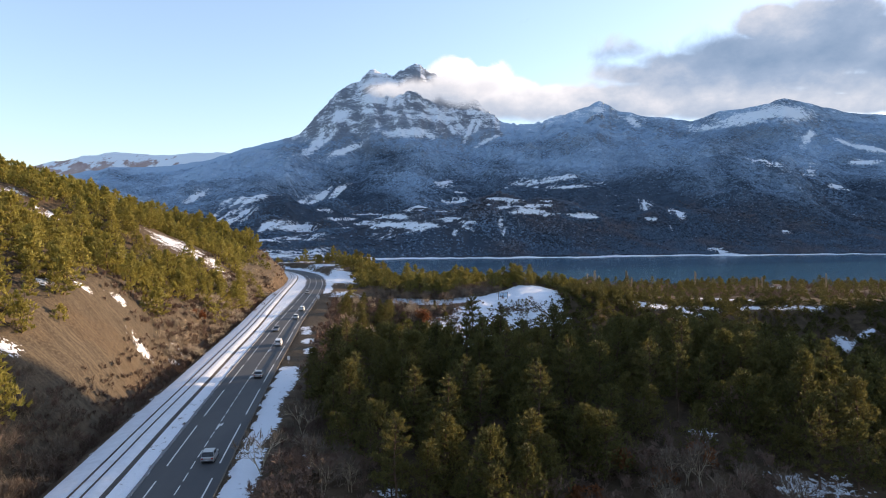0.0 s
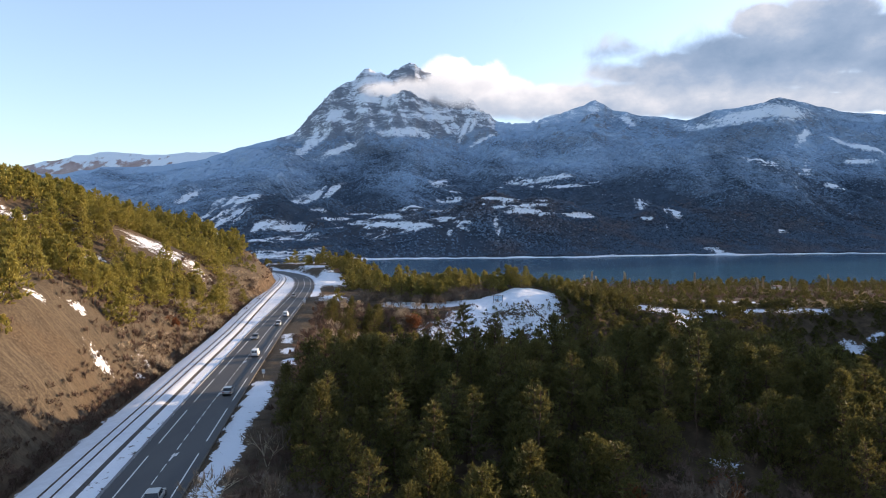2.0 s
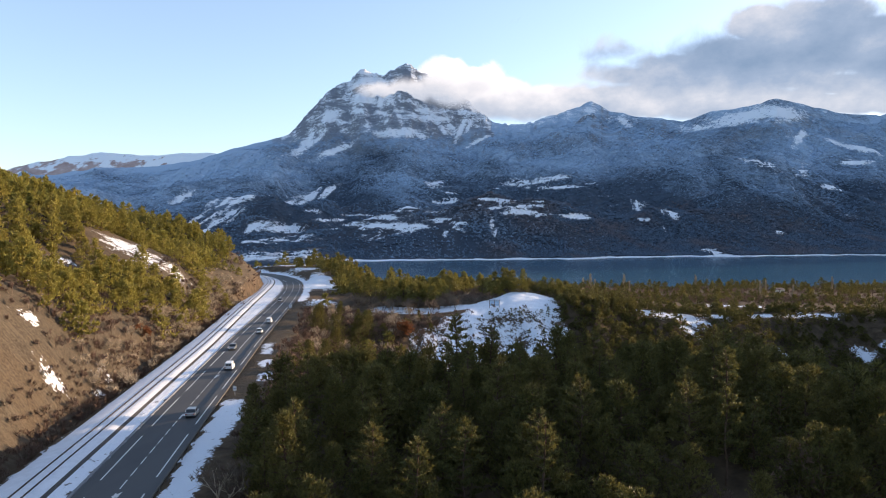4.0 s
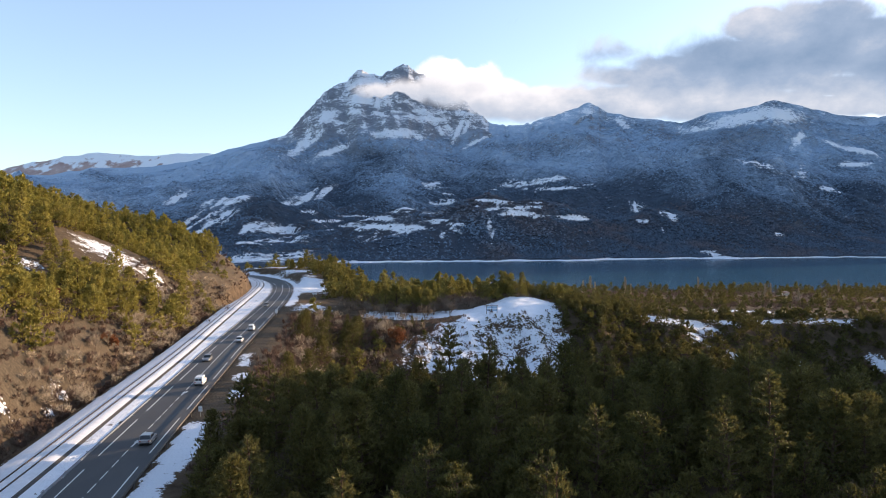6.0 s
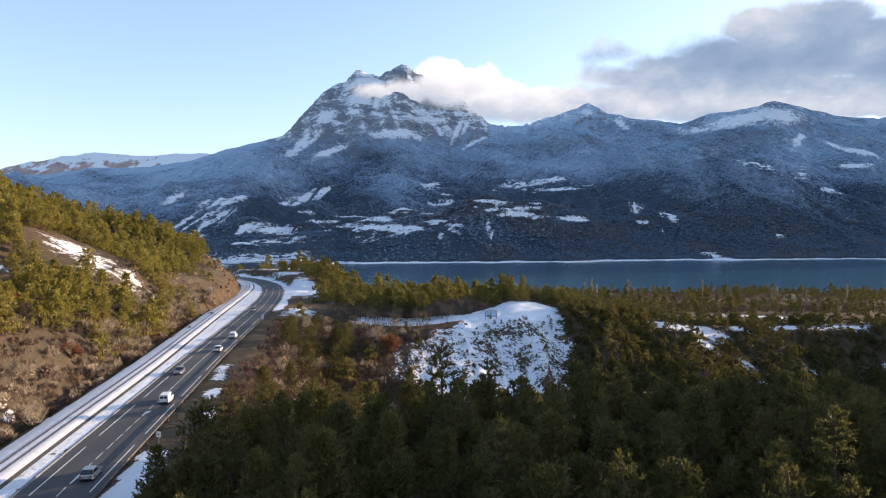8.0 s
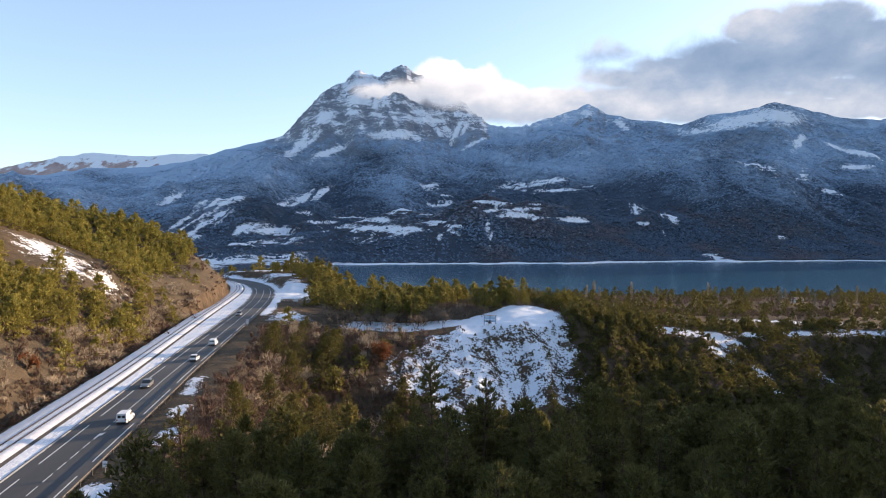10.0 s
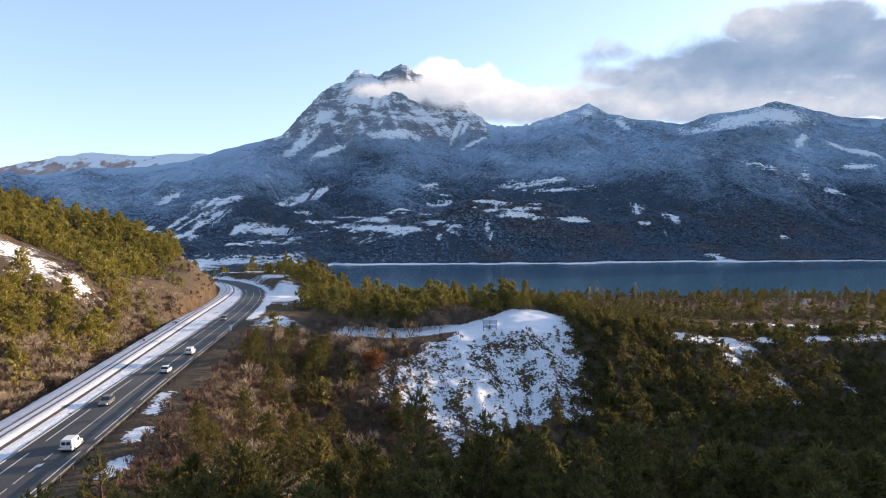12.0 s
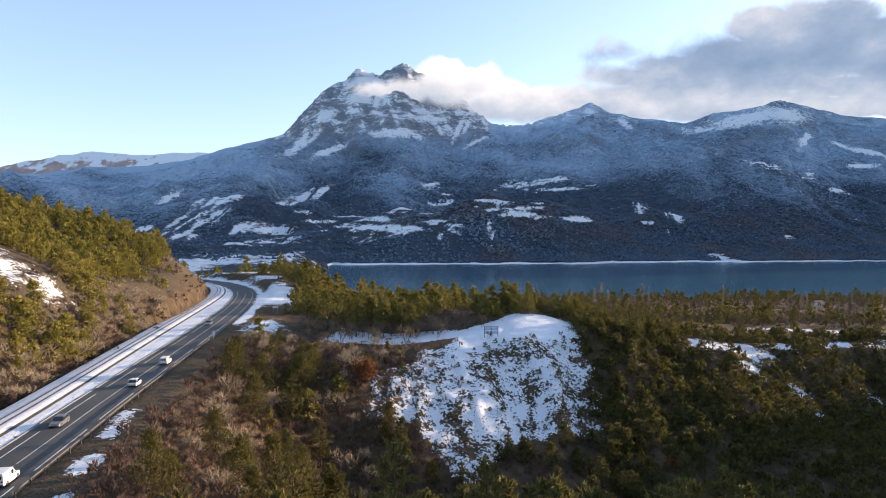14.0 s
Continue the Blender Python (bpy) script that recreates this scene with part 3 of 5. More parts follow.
CREST_SNOW = [(-508, 419, 98, 20, 28), (-689, 479, 37, 93, -15), (-183, 527, 144, 27, 0), (153, 580, 92, 15, 68), (200, 604, 55, 12, 62), (100, 600, 45, 12, -55), (40, 590, 70, 13, -60), (245, 492, 76, 11, 28), (-640, 500, 70, 17, 52), (-330, 930, 60, 16, 60), (-470, 880, 60, 20, 30), (-417, 777, 99, 46, 0), (-588, 665, 65, 45, 30), (-369, 912, 104, 34, 0), (1378, 516, 150, 30, 8), (1503, 526, 95, 42, 0), (1504, 396, 66, 11, 35), (1690, 353, 78, 16, -25), (996, 578, 26, 41, 0), (853, 663, 37, 24, 0), (-24, 647, 130, 26, 0)]


def mountain_snow(X, Y, Z, slope):
    bear = X / Y
    crag = (bear > -0.24) & (bear < 0.085)
    # broken snow on ledges and in chutes of the crags
    chutes = ridged(X * 0.011 + 0.004 * Z, Z * 0.0022, 3, 101) - 0.62
    ledges = ridged(X * 0.0022, Z * 0.017 + X * 0.003, 3, 102) - 0.60
    a = np.where(crag, (0.27 + 0.26 * smooth(840, 940, Z) + 0.95 * chutes + 0.75 * ledges) * smooth(420, 590, Z), 0.36 * smooth(470, 640, Z))
    flutes = -0.15 + 2.5 * (ridged(X * 0.034 - 0.016 * Z, Z * 0.004, 2, 103) - 0.35)
    strips = np.clip(0.68 + 3.2 * (fbm(X * 0.014 + Z * 0.02, Z * 0.19, 3, 104) - 0.44), 0, 1.1)
    for spots, shape in ((MEADOWS, strips), (SCREES, np.clip(flutes, 0, 1.15)), (CREST_SNOW, 1.0)):
        for cx, cz, rx, rz, turn in spots:
            a = np.maximum(a, 0.95 * shape * blob(X, Z, cx, cz, rx * 1.25, rz * (1.9 if spots is MEADOWS else 1.3), turn) * (Y < 4600))
    return a


build_mountain()


def build_far_woods():
    """Trees of the mountain's lower slopes, thinning out towards the crest."""
    g = np.random.default_rng(301)
    n = 260000
    b, u = g.uniform(-0.74, 0.70, n), g.uniform(0.002, 0.96, n) ** 1.3
    x, y, z = mountain_height(b, u)
    bare = mountain_snow(x, y, z, 0)
    for spots, wide in ((MEADOWS, 1.9), (SCREES, 1.25)):
        for cx, cz, rx, rz, turn in spots:
            bare = np.maximum(bare, 0.62 * blob(x, z, cx, cz, rx * 1.2, rz * wide, turn))
    clump = fbm(x * 0.006, y * 0.006, 4, 302)
    keep = g.uniform(0, 1, n) < (0.22 + 0.9 * smooth(0.35, 0.62, clump)) * np.clip(2100.0 / y, 0.3, 1.25) ** 1.2 * (1 - 0.95 * smooth(0.2, 0.42, bare)) * (1 - smooth(430, 570, z) * (b > -0.24) * (b < 0.085))
    keep &= (z > LAKE + 2.5) & (g.uniform(0, 1, n) < np.interp(y, [1050, 1250, 1500], [0.0, 0.4, 1.0]))
    b, x, y, z = b[keep], x[keep], y[keep], z[keep]
    k = len(x)
    size = np.interp(y, [800, 1400, 2400, 3600], [0.55, 0.6, 0.75, 1.0]) * g.uniform(0.5, 1.35, k)
    high, wide = 6.4 * size, 4.6 * size * g.uniform(0.7, 1.5, k)
    a = np.arange(4) * 2 * math.pi / 4 + g.uniform(0, 6.28, (k, 1))
    reach = wide[:, None] * g.uniform(0.6, 1.3, (k, 4))
    ring = np.stack([x[:, None] + np.cos(a) * reach, y[:, None] + np.sin(a) * reach, z[:, None] + high[:, None] * g.uniform(-0.1, 0.5, (k, 4))], -1)
    apex = np.stack([x + g.normal(0, 0.3, k) * wide, y, z + high], -1)[:, None, :]
    V = np.concatenate([ring, apex], 1).reshape(-1, 3)
    o = (np.arange(k) * 5)[:, None]
    F = np.concatenate([o + np.array([[q, (q + 1) % 4, 4]]) for q in range(4)])
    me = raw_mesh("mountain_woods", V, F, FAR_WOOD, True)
    frost = np.clip(0.10 + 0.75 * (mountain_frost_haze(b, z) - 0.20) + g.normal(0, 0.06, k) + 0.4 * (fbm(x * 0.004, y * 0.004, 3, 303) - 0.5), 0.03, 0.60)
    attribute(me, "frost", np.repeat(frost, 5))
    brown = np.maximum(0.30 * (1 - smooth(60, 200, z)) * smooth(-0.2, 0.0, b), np.maximum(0.8 * blob(x, y, 150, 1620, 230, 150), 0.4 * blob(b, z, 0.36, 190, 0.12, 120)))
    attribute(me, "brown", np.repeat(brown, 5))
    tagged(new("mountain_woods", me), "far conifer and leafless woods on the mountain, frosted higher up and tinted hazy blue", "trees", kind="stuff")


build_far_woods()


def build_far_range():
    bs = np.linspace(-0.95, -0.26, 240)
    us = np.linspace(0, 1, 40)
    B, U = np.meshgrid(bs, us)
    top = np.interp(B, [-0.95, -0.70, -0.6, -0.50, -0.44, -0.38, -0.32, -0.26], [270, 300, 400, 462, 440, 452, 455, 300]) * 1.13 + 22 * (fbm(B * 60, B * 0, 4, 3) - 0.5)
    Y = 3900 + 500 * U
    X = B * 4300 + 0 * Y
    Z = top * (U ** 0.8) + (ridged(X * 0.004, Y * 0.004, 4, 13) - 0.6) * 60 * (1 - U)
    me = raw_mesh("far_range", np.stack([X.ravel(), Y.ravel(), Z.ravel()], -1), grid_faces(len(us), len(bs)), FAR_RANGE, True)
    attribute(me, "snow", 0.25 + 0.45 * smooth(0.5, 1.0, U) * smooth(-0.75, -0.45, B) + 0.35 * smooth(-0.42, -0.36, B))
    tagged(new("distant_mountain_range", me), "distant sunlit mountain range with snow on its crest", "mountain range", kind="structure")


build_far_range()


# ---- road and railway ----
def ribbon(line, offsets, heights):
    n = normals(line)
    V = np.concatenate([np.column_stack([line + n * o, np.full(len(line), h)]) for o, h in zip(offsets, heights)])
    k, m = len(line), len(offsets)
    i = np.arange(k - 1)
    F = np.concatenate([np.stack([i + j * k, i + (j + 1) * k, i + (j + 1) * k + 1, i + j * k + 1], -1) for j in range(m - 1)])
    return V, F


RUN = np.concatenate([[0], np.cumsum(np.linalg.norm(np.diff(ROAD_LINE, axis=0), axis=1))])


def along(d, line=None):
    """Place and heading on the road's centre line, d metres from its start."""
    p = np.array([np.interp(d, RUN, ROAD_LINE[:, 0]), np.interp(d, RUN, ROAD_LINE[:, 1])])
    q = np.array([np.interp(d + 1, RUN, ROAD_LINE[:, 0]), np.interp(d + 1, RUN, ROAD_LINE[:, 1])])
    t = (q - p) / np.linalg.norm(q - p)
    return p, t, np.array([t[1], -t[0]])


def at_y(y):
    return float(np.interp(y, ROAD_LINE[:, 1], RUN))


V, F = ribbon(ROAD_LINE, (-5.1, -3.6, 0, 3.6, 4.75), (-0.03, 0.0, 0.06, 0.0, -0.04))
road = tagged(new("road", raw_mesh("road", V, F, ASPHALT)), "grey two-lane asphalt road, dry, with worn white markings", "road", kind="structure")


def stripe(name, d0, d1, off, width, z):
    V = []
    for d in np.linspace(d0, d1, max(2, int((d1 - d0) / 4) + 1)):
        p, t, n = along(d)
        h = 0.06 * (1 - abs(off) / 3.6) + z
        V += [(*(p + n * (off - width / 2)), h), (*(p + n * (off + width / 2)), h)]
    F = [(i, i + 1, i + 3, i + 2) for i in range(0, len(V) - 2, 2)]
    return part(name, raw_mesh(name, V, F, PAINT), road)


for side in (-3.45, 3.45):
    d = at_y(66)
    while d < at_y(420):
        stripe("edge_line", d, d + 18.3, side, 0.2, 0.006)
        d += 23.8
d = at_y(66)
while d < at_y(186):
    stripe("centre_dash", d, d + 3.0, 0.0, 0.15, 0.006)
    d += 4.4
stripe("centre_line", at_y(186), at_y(420), 0.0, 0.16, 0.006)


def lane_arrow(d):
    """A slanting stroke with a head, painted in place of a dash."""
    shape = [(0.0, -0.12), (0.0, 0.12), (1.9, 0.22), (1.9, 0.52), (3.6, 0.62), (2.3, -0.35), (2.2, -0.05)]
    V = []
    for a, o in shape:
        p, t, n = along(d + a)
        V.append((*(p + n * (o + 0.05)), 0.075))
    part("lane_arrow", raw_mesh("lane_arrow", V, [(0, 1, 2), (0, 2, 6), (6, 2, 4), (2, 3, 4), (6, 4, 5)], PAINT), road)


for y in (74.5, 105.3, 140.5, 171.3):
    lane_arrow(at_y(66) + 4.4 * round((at_y(y) - at_y(66)) / 4.4) - 0.3)

# railway: ballast bed under snow, two rails
V, F = ribbon(TRACK_LINE, (-2.6, -1.7, 1.9, 3.4), (0.0, 0.32, 0.32, -0.02))
railway = tagged(new("railway_track", None), "single railway track with dark rails in a snow-covered ballast bed", "railway", kind="structure")
part("ballast_bed", raw_mesh("ballast_bed", V, F, BALLAST), railway)
V, F = ribbon(TRACK_LINE, (-4.0, -2.0, -0.92), (0.02, 0.37, 0.40))
part("snow_strip", raw_mesh("snow_strip", V, F, SNOW_MAT, True), railway)
V, F = ribbon(TRACK_LINE, (-0.62, -0.2, 0.3, 0.60), (0.37, 0.42, 0.42, 0.37))
part("snow_strip", raw_mesh("snow_strip", V, F, SNOW_MAT, True), railway)
V, F = ribbon(TRACK_LINE, (0.88, 1.3, 2.0, 2.75), (0.37, 0.42, 0.36, 0.12))
part("snow_strip", raw_mesh("snow_strip", V, F, SNOW_MAT, True), railway)
for off in (-0.75, 0.75):
    V, F = ribbon(TRACK_LINE, (off - 0.07, off - 0.04, off + 0.04, off + 0.07), (0.32, 0.5, 0.5, 0.32))
    part("rail", raw_mesh("rail", V, F, RAIL), railway)
# low kerb wall between verge and carriageway
V, F = ribbon(ROAD_LINE, (-5.5, -5.5, -5.2, -5.2), (-0.2, 0.10, 0.10, -0.2))
tagged(new("kerb_wall", raw_mesh("kerb_wall", V, F, OLD_KERB)), "low concrete kerb wall along the road, capped with snow", "kerb", kind="structure")


# ---- trees: a few of each kind, then set out over the land ----
def sticks(paths, sides=3):
    """Thin tapered rods: each path is (start, end, radius at start, radius at end)."""
    P = np.array([(*a, *b, r0, r1) for a, b, r0, r1 in paths])
    A, B, r0, r1 = P[:, :3], P[:, 3:6], P[:, 6], P[:, 7]
    d = B - A
    d /= np.linalg.norm(d, axis=1)[:, None] + 1e-9
    ref = np.where(np.abs(d[:, 2:3]) > 0.9, [[1.0, 0, 0]], [[0, 0, 1.0]])
    u = np.cross(d, ref)
    u /= np.linalg.norm(u, axis=1)[:, None] + 1e-9
    v = np.cross(d, u)
    rings = []
    for base, r in ((A, r0), (B, r1)):
        for k in range(sides):
            a = 2 * math.pi * k / sides
            rings.append(base + (u * math.cos(a) + v * math.sin(a)) * r[:, None])
    V = np.stack(rings, 1).reshape(-1, 3)
    o = np.arange(len(P))[:, None] * 2 * sides
    F = []
    for k in range(sides):
        q = (k + 1) % sides
        F += [o + np.array([[k, q, q + sides]]), o + np.array([[k, q + sides, k + sides]])]
    return V, np.concatenate(F)


def tufts(places, ways, size, rng, blades=5, width=0.24, spread=0.7):
    """Sprays of needles: some narrow leaves fanned round a way out from each place."""
    n = len(places)
    d = ways[:, None, :] + rng.normal(0, spread, (n, blades, 3))
    d /= np.linalg.norm(d, axis=2)[:, :, None]
    side = np.cross(d, rng.normal(0, 1, (n, blades, 3)))
    side /= np.linalg.norm(side, axis=2)[:, :, None] + 1e-9
    ln = (size[:, None] * rng.uniform(0.7, 1.3, (n, blades)))[:, :, None]
    root = places[:, None, :] - d * ln * 0.25
    tip = places[:, None, :] + d * ln * 0.75
    V = np.stack([root + side * ln * width * 0.5, tip, root - side * ln * width * 0.5], 2).reshape(-1, 3)
    F = np.arange(n * blades)[:, None] * 3 + np.array([[0, 1, 2]])
    return V, F


def pine(seed, height, radius, bare, count, tuft, slim=1.0, blades=5, step=0.072, width=0.24, limbed=True):
    """A pine: trunk, limbs and a crown of needle sprays. Returns wood and crown arrays."""
    rng = np.random.default_rng(seed)
    lean = rng.normal(0, 0.03, 2)

    def axis(z):
        return np.array([lean[0] * z + 0.12 * math.sin(z * 0.7 + seed), lean[1] * z + 0.12 * math.cos(z * 0.9 + seed), z])

    wood, tips, ways = [], [], []
    cuts = np.linspace(-0.6, height * 0.97, 8)
    r = 0.018 * height
    for a, b in zip(cuts[:-1], cuts[1:]):
        wood.append((axis(a), axis(b), r * (1 - a / height * 0.9), r * (1 - b / height * 0.9)))
    z = bare * height
    limbs = []
    while z < height * 0.97:
        f = (z - bare * height) / (height * (1 - bare))
        reach = radius * slim * (0.35 + 0.65 * math.sin(math.pi * min(1, 0.28 + 0.72 * (1 - f)) * 0.5)) * (1 - f ** 2.6) + 0.25
        ring = rng.integers(4, 7)
        spin = rng.uniform(0, 6.28)
        for k in range(ring):
            a = spin + 6.28 * k / ring + rng.normal(0, 0.25)
            ln = reach * rng.uniform(0.6, 1.12)
            up = 0.15 + 0.55 * f + rng.normal(0, 0.12)
            start = axis(z + rng.normal(0, 0.12))
            out = np.array([math.cos(a), math.sin(a), up])
            end = start + out * ln
            wood.append((start, end, 0.035 + 0.012 * ln, 0.012))
            limbs.append((start, end, ln, out))
        z += height * step * rng.uniform(0.8, 1.3)
    weight = np.array([l[2] for l in limbs]) ** 1.35
    share = rng.multinomial(count, weight / weight.sum())
    for (start, end, ln, out), n in zip(limbs, share):
        f = rng.uniform(0.30, 1.05, n) ** 0.75
        p = start + (end - start) * f[:, None] + rng.normal(0, 0.11 * ln ** 0.5 + 0.04, (n, 3)) * [1, 1, 0.5]
        tips.append(p)
        ways.append(np.tile(out * 0.6 + [0, 0, 0.65], (n, 1)))
    top = axis(height)
    tips.append(top - np.abs(rng.normal(0, 0.35, (6, 3))) * [0.4, 0.4, 1])
    ways.append(np.tile([0, 0, 1.0], (6, 1)))
    P, W = np.concatenate(tips), np.concatenate(ways)
    crown = tufts(P, W, rng.uniform(0.75, 1.25, len(P)) * tuft, rng, blades, width)
    return sticks(wood if limbed else wood[:7], 4 if limbed else 3), crown


def clumped_pine(seed, height, radius, bare, pads, per, tuft, blades=3, width=0.5, point=0.5):
    """A pine whose needles stand in rounded pads round a leaning trunk. Returns wood and crown arrays."""
    rng = np.random.default_rng(seed)
    lean = rng.normal(0, 0.04, 2)

    def axis(z):
        return np.array([lean[0] * z + 0.15 * math.sin(z * 0.6 + seed), lean[1] * z + 0.15 * math.cos(z * 0.8 + seed), z])

    wood, P, W = [], [], []
    cuts = np.linspace(-0.6, height * 0.95, 6)
    for a, b in zip(cuts[:-1], cuts[1:]):
        wood.append((axis(a), axis(b), 0.017 * height * (1.02 - a / height * 0.9), 0.017 * height * (1.02 - b / height * 0.9)))
    turn = rng.uniform(0, 6.28)
    for k in range(pads):
        f = (k + rng.uniform(0.1, 0.9)) / pads
        body = (0.55 + 0.45 * math.sin(math.pi * min(1, 0.2 + f * 1.1))) * (1 - f ** 3) ** 0.6 * (1 - point * f * 0.55)
        turn += 2.4 + rng.normal(0, 0.5)
        out = radius * body * rng.uniform(0.30, 0.88)
        z = height * (bare - 0.04 + (1 - bare) * (0.02 + 0.94 * f))
        c = axis(z) + np.array([math.cos(turn) * out, math.sin(turn) * out, 0.12 * out])
        size = radius * (0.52 - 0.24 * f) * rng.uniform(0.75, 1.3)
        wood.append((axis(z - 0.25 * out), c, 0.02 + 0.008 * height, 0.015))
        d = rng.normal(0, 1, (per, 3))
        d[:, 2] = np.abs(d[:, 2]) * 1.1 - 0.25
        d /= np.linalg.norm(d, axis=1)[:, None]
        P.append(c + d * size * [1, 1, 0.62] * rng.uniform(0.55, 1.08, (per, 1)))
        W.append(d * 0.9 + [0, 0, 0.55])
    P.append(axis(height * 0.97) - np.abs(rng.normal(0, 0.35, (5, 3))) * [0.4, 0.4, 1])
    W.append(np.tile([0, 0, 1.0], (5, 1)))
    P, W = np.concatenate(P), np.concatenate(W)
    crown = tufts(P, W, rng.uniform(0.7, 1.3, len(P)) * tuft, rng, blades, width, 0.55)
    return sticks(wood if pads > 14 else wood[:5], 4 if pads > 14 else 3), crown


def bare_tree(seed, height, spread, twigs, leaves=0, sprays=90, depth=3, wide=0.10):
    """A leafless tree or bush: forking limbs and sprays of twigs; with leaves, dry ones that still hang on."""
    rng = np.random.default_rng(seed)
    wood, ends = [], []

    def grow(p, d, ln, r, level):
        q = p + d * ln
        wood.append((p, q, r, r * 0.62))
        if level == 0:
            ends.append((q, d))
            return
        for k in range(rng.integers(2, 4) + (1 if level > 2 else 0)):
            e = d + rng.normal(0, spread, 3) + [0, 0, 0.12]
            e /= np.linalg.norm(e)
            grow(p + d * ln * rng.uniform(0.55, 1.0), e, ln * rng.uniform(0.6, 0.85), max(0.012, r * 0.58), level - 1)

    for k in range(twigs):
        d = rng.normal(0, spread * 0.7, 3) * [1, 1, 0] + [0, 0, 1]
        d /= np.linalg.norm(d)
        grow(np.array([rng.normal(0, 0.2), rng.normal(0, 0.2), -0.2]), d, height * 0.30, 0.012 * height, depth if height > 3 else min(depth, 2))
    e, w = np.array([x for x, _ in ends]), np.array([y for _, y in ends])
    k = rng.integers(0, len(e), leaves if leaves else sprays)
    n = len(k)
    if leaves:
        crown = tufts(e[k] + rng.normal(0, 0.32, (n, 3)), np.tile([0, 0, 0.3], (n, 1)), rng.uniform(0.25, 0.45, n), rng, 5, 0.6)
    else:
        crown = tufts(e[k] + rng.normal(0, 0.10 * spread * height, (n, 3)), w[k] + [0, 0, 0.3], rng.uniform(0.5, 1.0, n) * (0.5 + 0.08 * height), rng, 4, wide, 0.45)
    return sticks(wood, 3), crown


def poplar(seed, height):
    """A slim leafless poplar: a straight trunk and close upright branches with fine twigs."""
    rng = np.random.default_rng(seed)
    wood, P, W = [(np.array([0, 0, -0.4]), np.array([0.1, 0, height]), 0.20, 0.03)], [], []
    for k in range(46):
        z = height * rng.uniform(0.10, 0.88)
        a = rng.uniform(0, 6.28)
        d = np.array([math.cos(a) * 0.24, math.sin(a) * 0.24, 1.0])
        ln = height * (0.30 - 0.18 * z / height) * rng.uniform(0.7, 1.2)
        start = np.array([0.1 * z / height, 0, z])
        wood.append((start, start + d * ln, 0.05, 0.015))
        f = rng.uniform(0.25, 1.05, (7, 1))
        P.append(start + d * ln * f + rng.normal(0, 0.12, (7, 3)))
        W.append(np.tile(d, (7, 1)))
    P, W = np.concatenate(P), np.concatenate(W)
    return sticks(wood, 3), tufts(P, W, rng.uniform(0.8, 1.5, len(P)), rng, 3, 0.16, 0.22)


# near pines: full sprays; far pines: fewer and broader
NEAR_PINES = [pine(k, h, r, b, 900, 0.50, sl, 4, 0.072, 0.26) for k, (h, r, b, sl) in enumerate([(11, 2.7, 0.22, 1), (12, 2.6, 0.3, 0.9), (8, 2.2, 0.08, 0.95)])]
NEAR_PINES += [clumped_pine(10 + k, h, r, b, 36, 26, 0.50, 4, 0.30, pt) for k, (h, r, b, pt) in enumerate([(10.5, 3.7, 0.10, 0.5), (9, 3.7, 0.05, 0.3), (11.5, 3.5, 0.14, 0.8), (9.5, 4.1, 0.08, 0.2), (8, 3.3, 0.02, 0.6)])]
FAR_PINES = [clumped_pine(20 + k, h, r, b, 9, 12, 0.95, 3, 0.56, pt) for k, (h, r, b, pt) in enumerate([(7.5, 3.0, 0.05, 0.6), (6.5, 3.1, 0.02, 0.4), (8.5, 3.0, 0.10, 0.8), (5.6, 3.0, 0.0, 0.3), (9, 3.3, 0.15, 0.5), (7, 2.6, 0.04, 0.9)])]
ROUND = [clumped_pine(90 + k, h, r, -0.05, 8, 12, 0.80, 3, 0.56, 0.1) for k, (h, r) in enumerate([(4.2, 2.6), (3.4, 2.7), (5.2, 2.6), (4.6, 3.0), (6.0, 2.9)])]
MID_PINES = [clumped_pine(30 + k, h, r, b, 18, 16, 0.76, 3, 0.48, pt) for k, (h, r, b, pt) in enumerate([(10, 3.5, 0.10, 0.5), (8.8, 3.4, 0.04, 0.4), (7.4, 3.2, 0.0, 0.2), (10.5, 3.1, 0.10, 0.9), (6.6, 3.4, 0.0, 0.1)])]
TALL_PINES = [clumped_pine(35 + k, h, r, b, 22, 20, 0.76, 3, 0.46, 0.2) for k, (h, r, b) in enumerate([(13, 3.9, 0.34), (11.5, 3.7, 0.38), (14, 4.1, 0.30)])]
BARE = [bare_tree(40 + k, h, s, n) for k, (h, s, n) in enumerate([(6.5, 0.42, 2), (4.5, 0.5, 3), (5.5, 0.4, 2), (3.0, 0.55, 4), (2.4, 0.6, 5)])]
THIN_BARE = [bare_tree(75 + k, h, s, n, 0, 28, 1, 0.19) for k, (h, s, n) in enumerate([(5.5, 0.42, 2), (4.5, 0.5, 2), (3.0, 0.55, 3)])]
FAR_BARE = [bare_tree(70 + k, h, s, n, 0, 58, 1, 0.135) for k, (h, s, n) in enumerate([(5.5, 0.42, 2), (4.5, 0.5, 2), (3.0, 0.55, 3), (2.4, 0.6, 3)])]
LEAFY = [bare_tree(60 + k, h, s, n, lv) for k, (h, s, n, lv) in enumerate([(6.0, 0.45, 1, 420), (4.0, 0.5, 2, 300)])]
POPLAR = [poplar(80 + k, h) for k, h in enumerate((14, 11, 12.5))]
rng = np.random.default_rng(7)


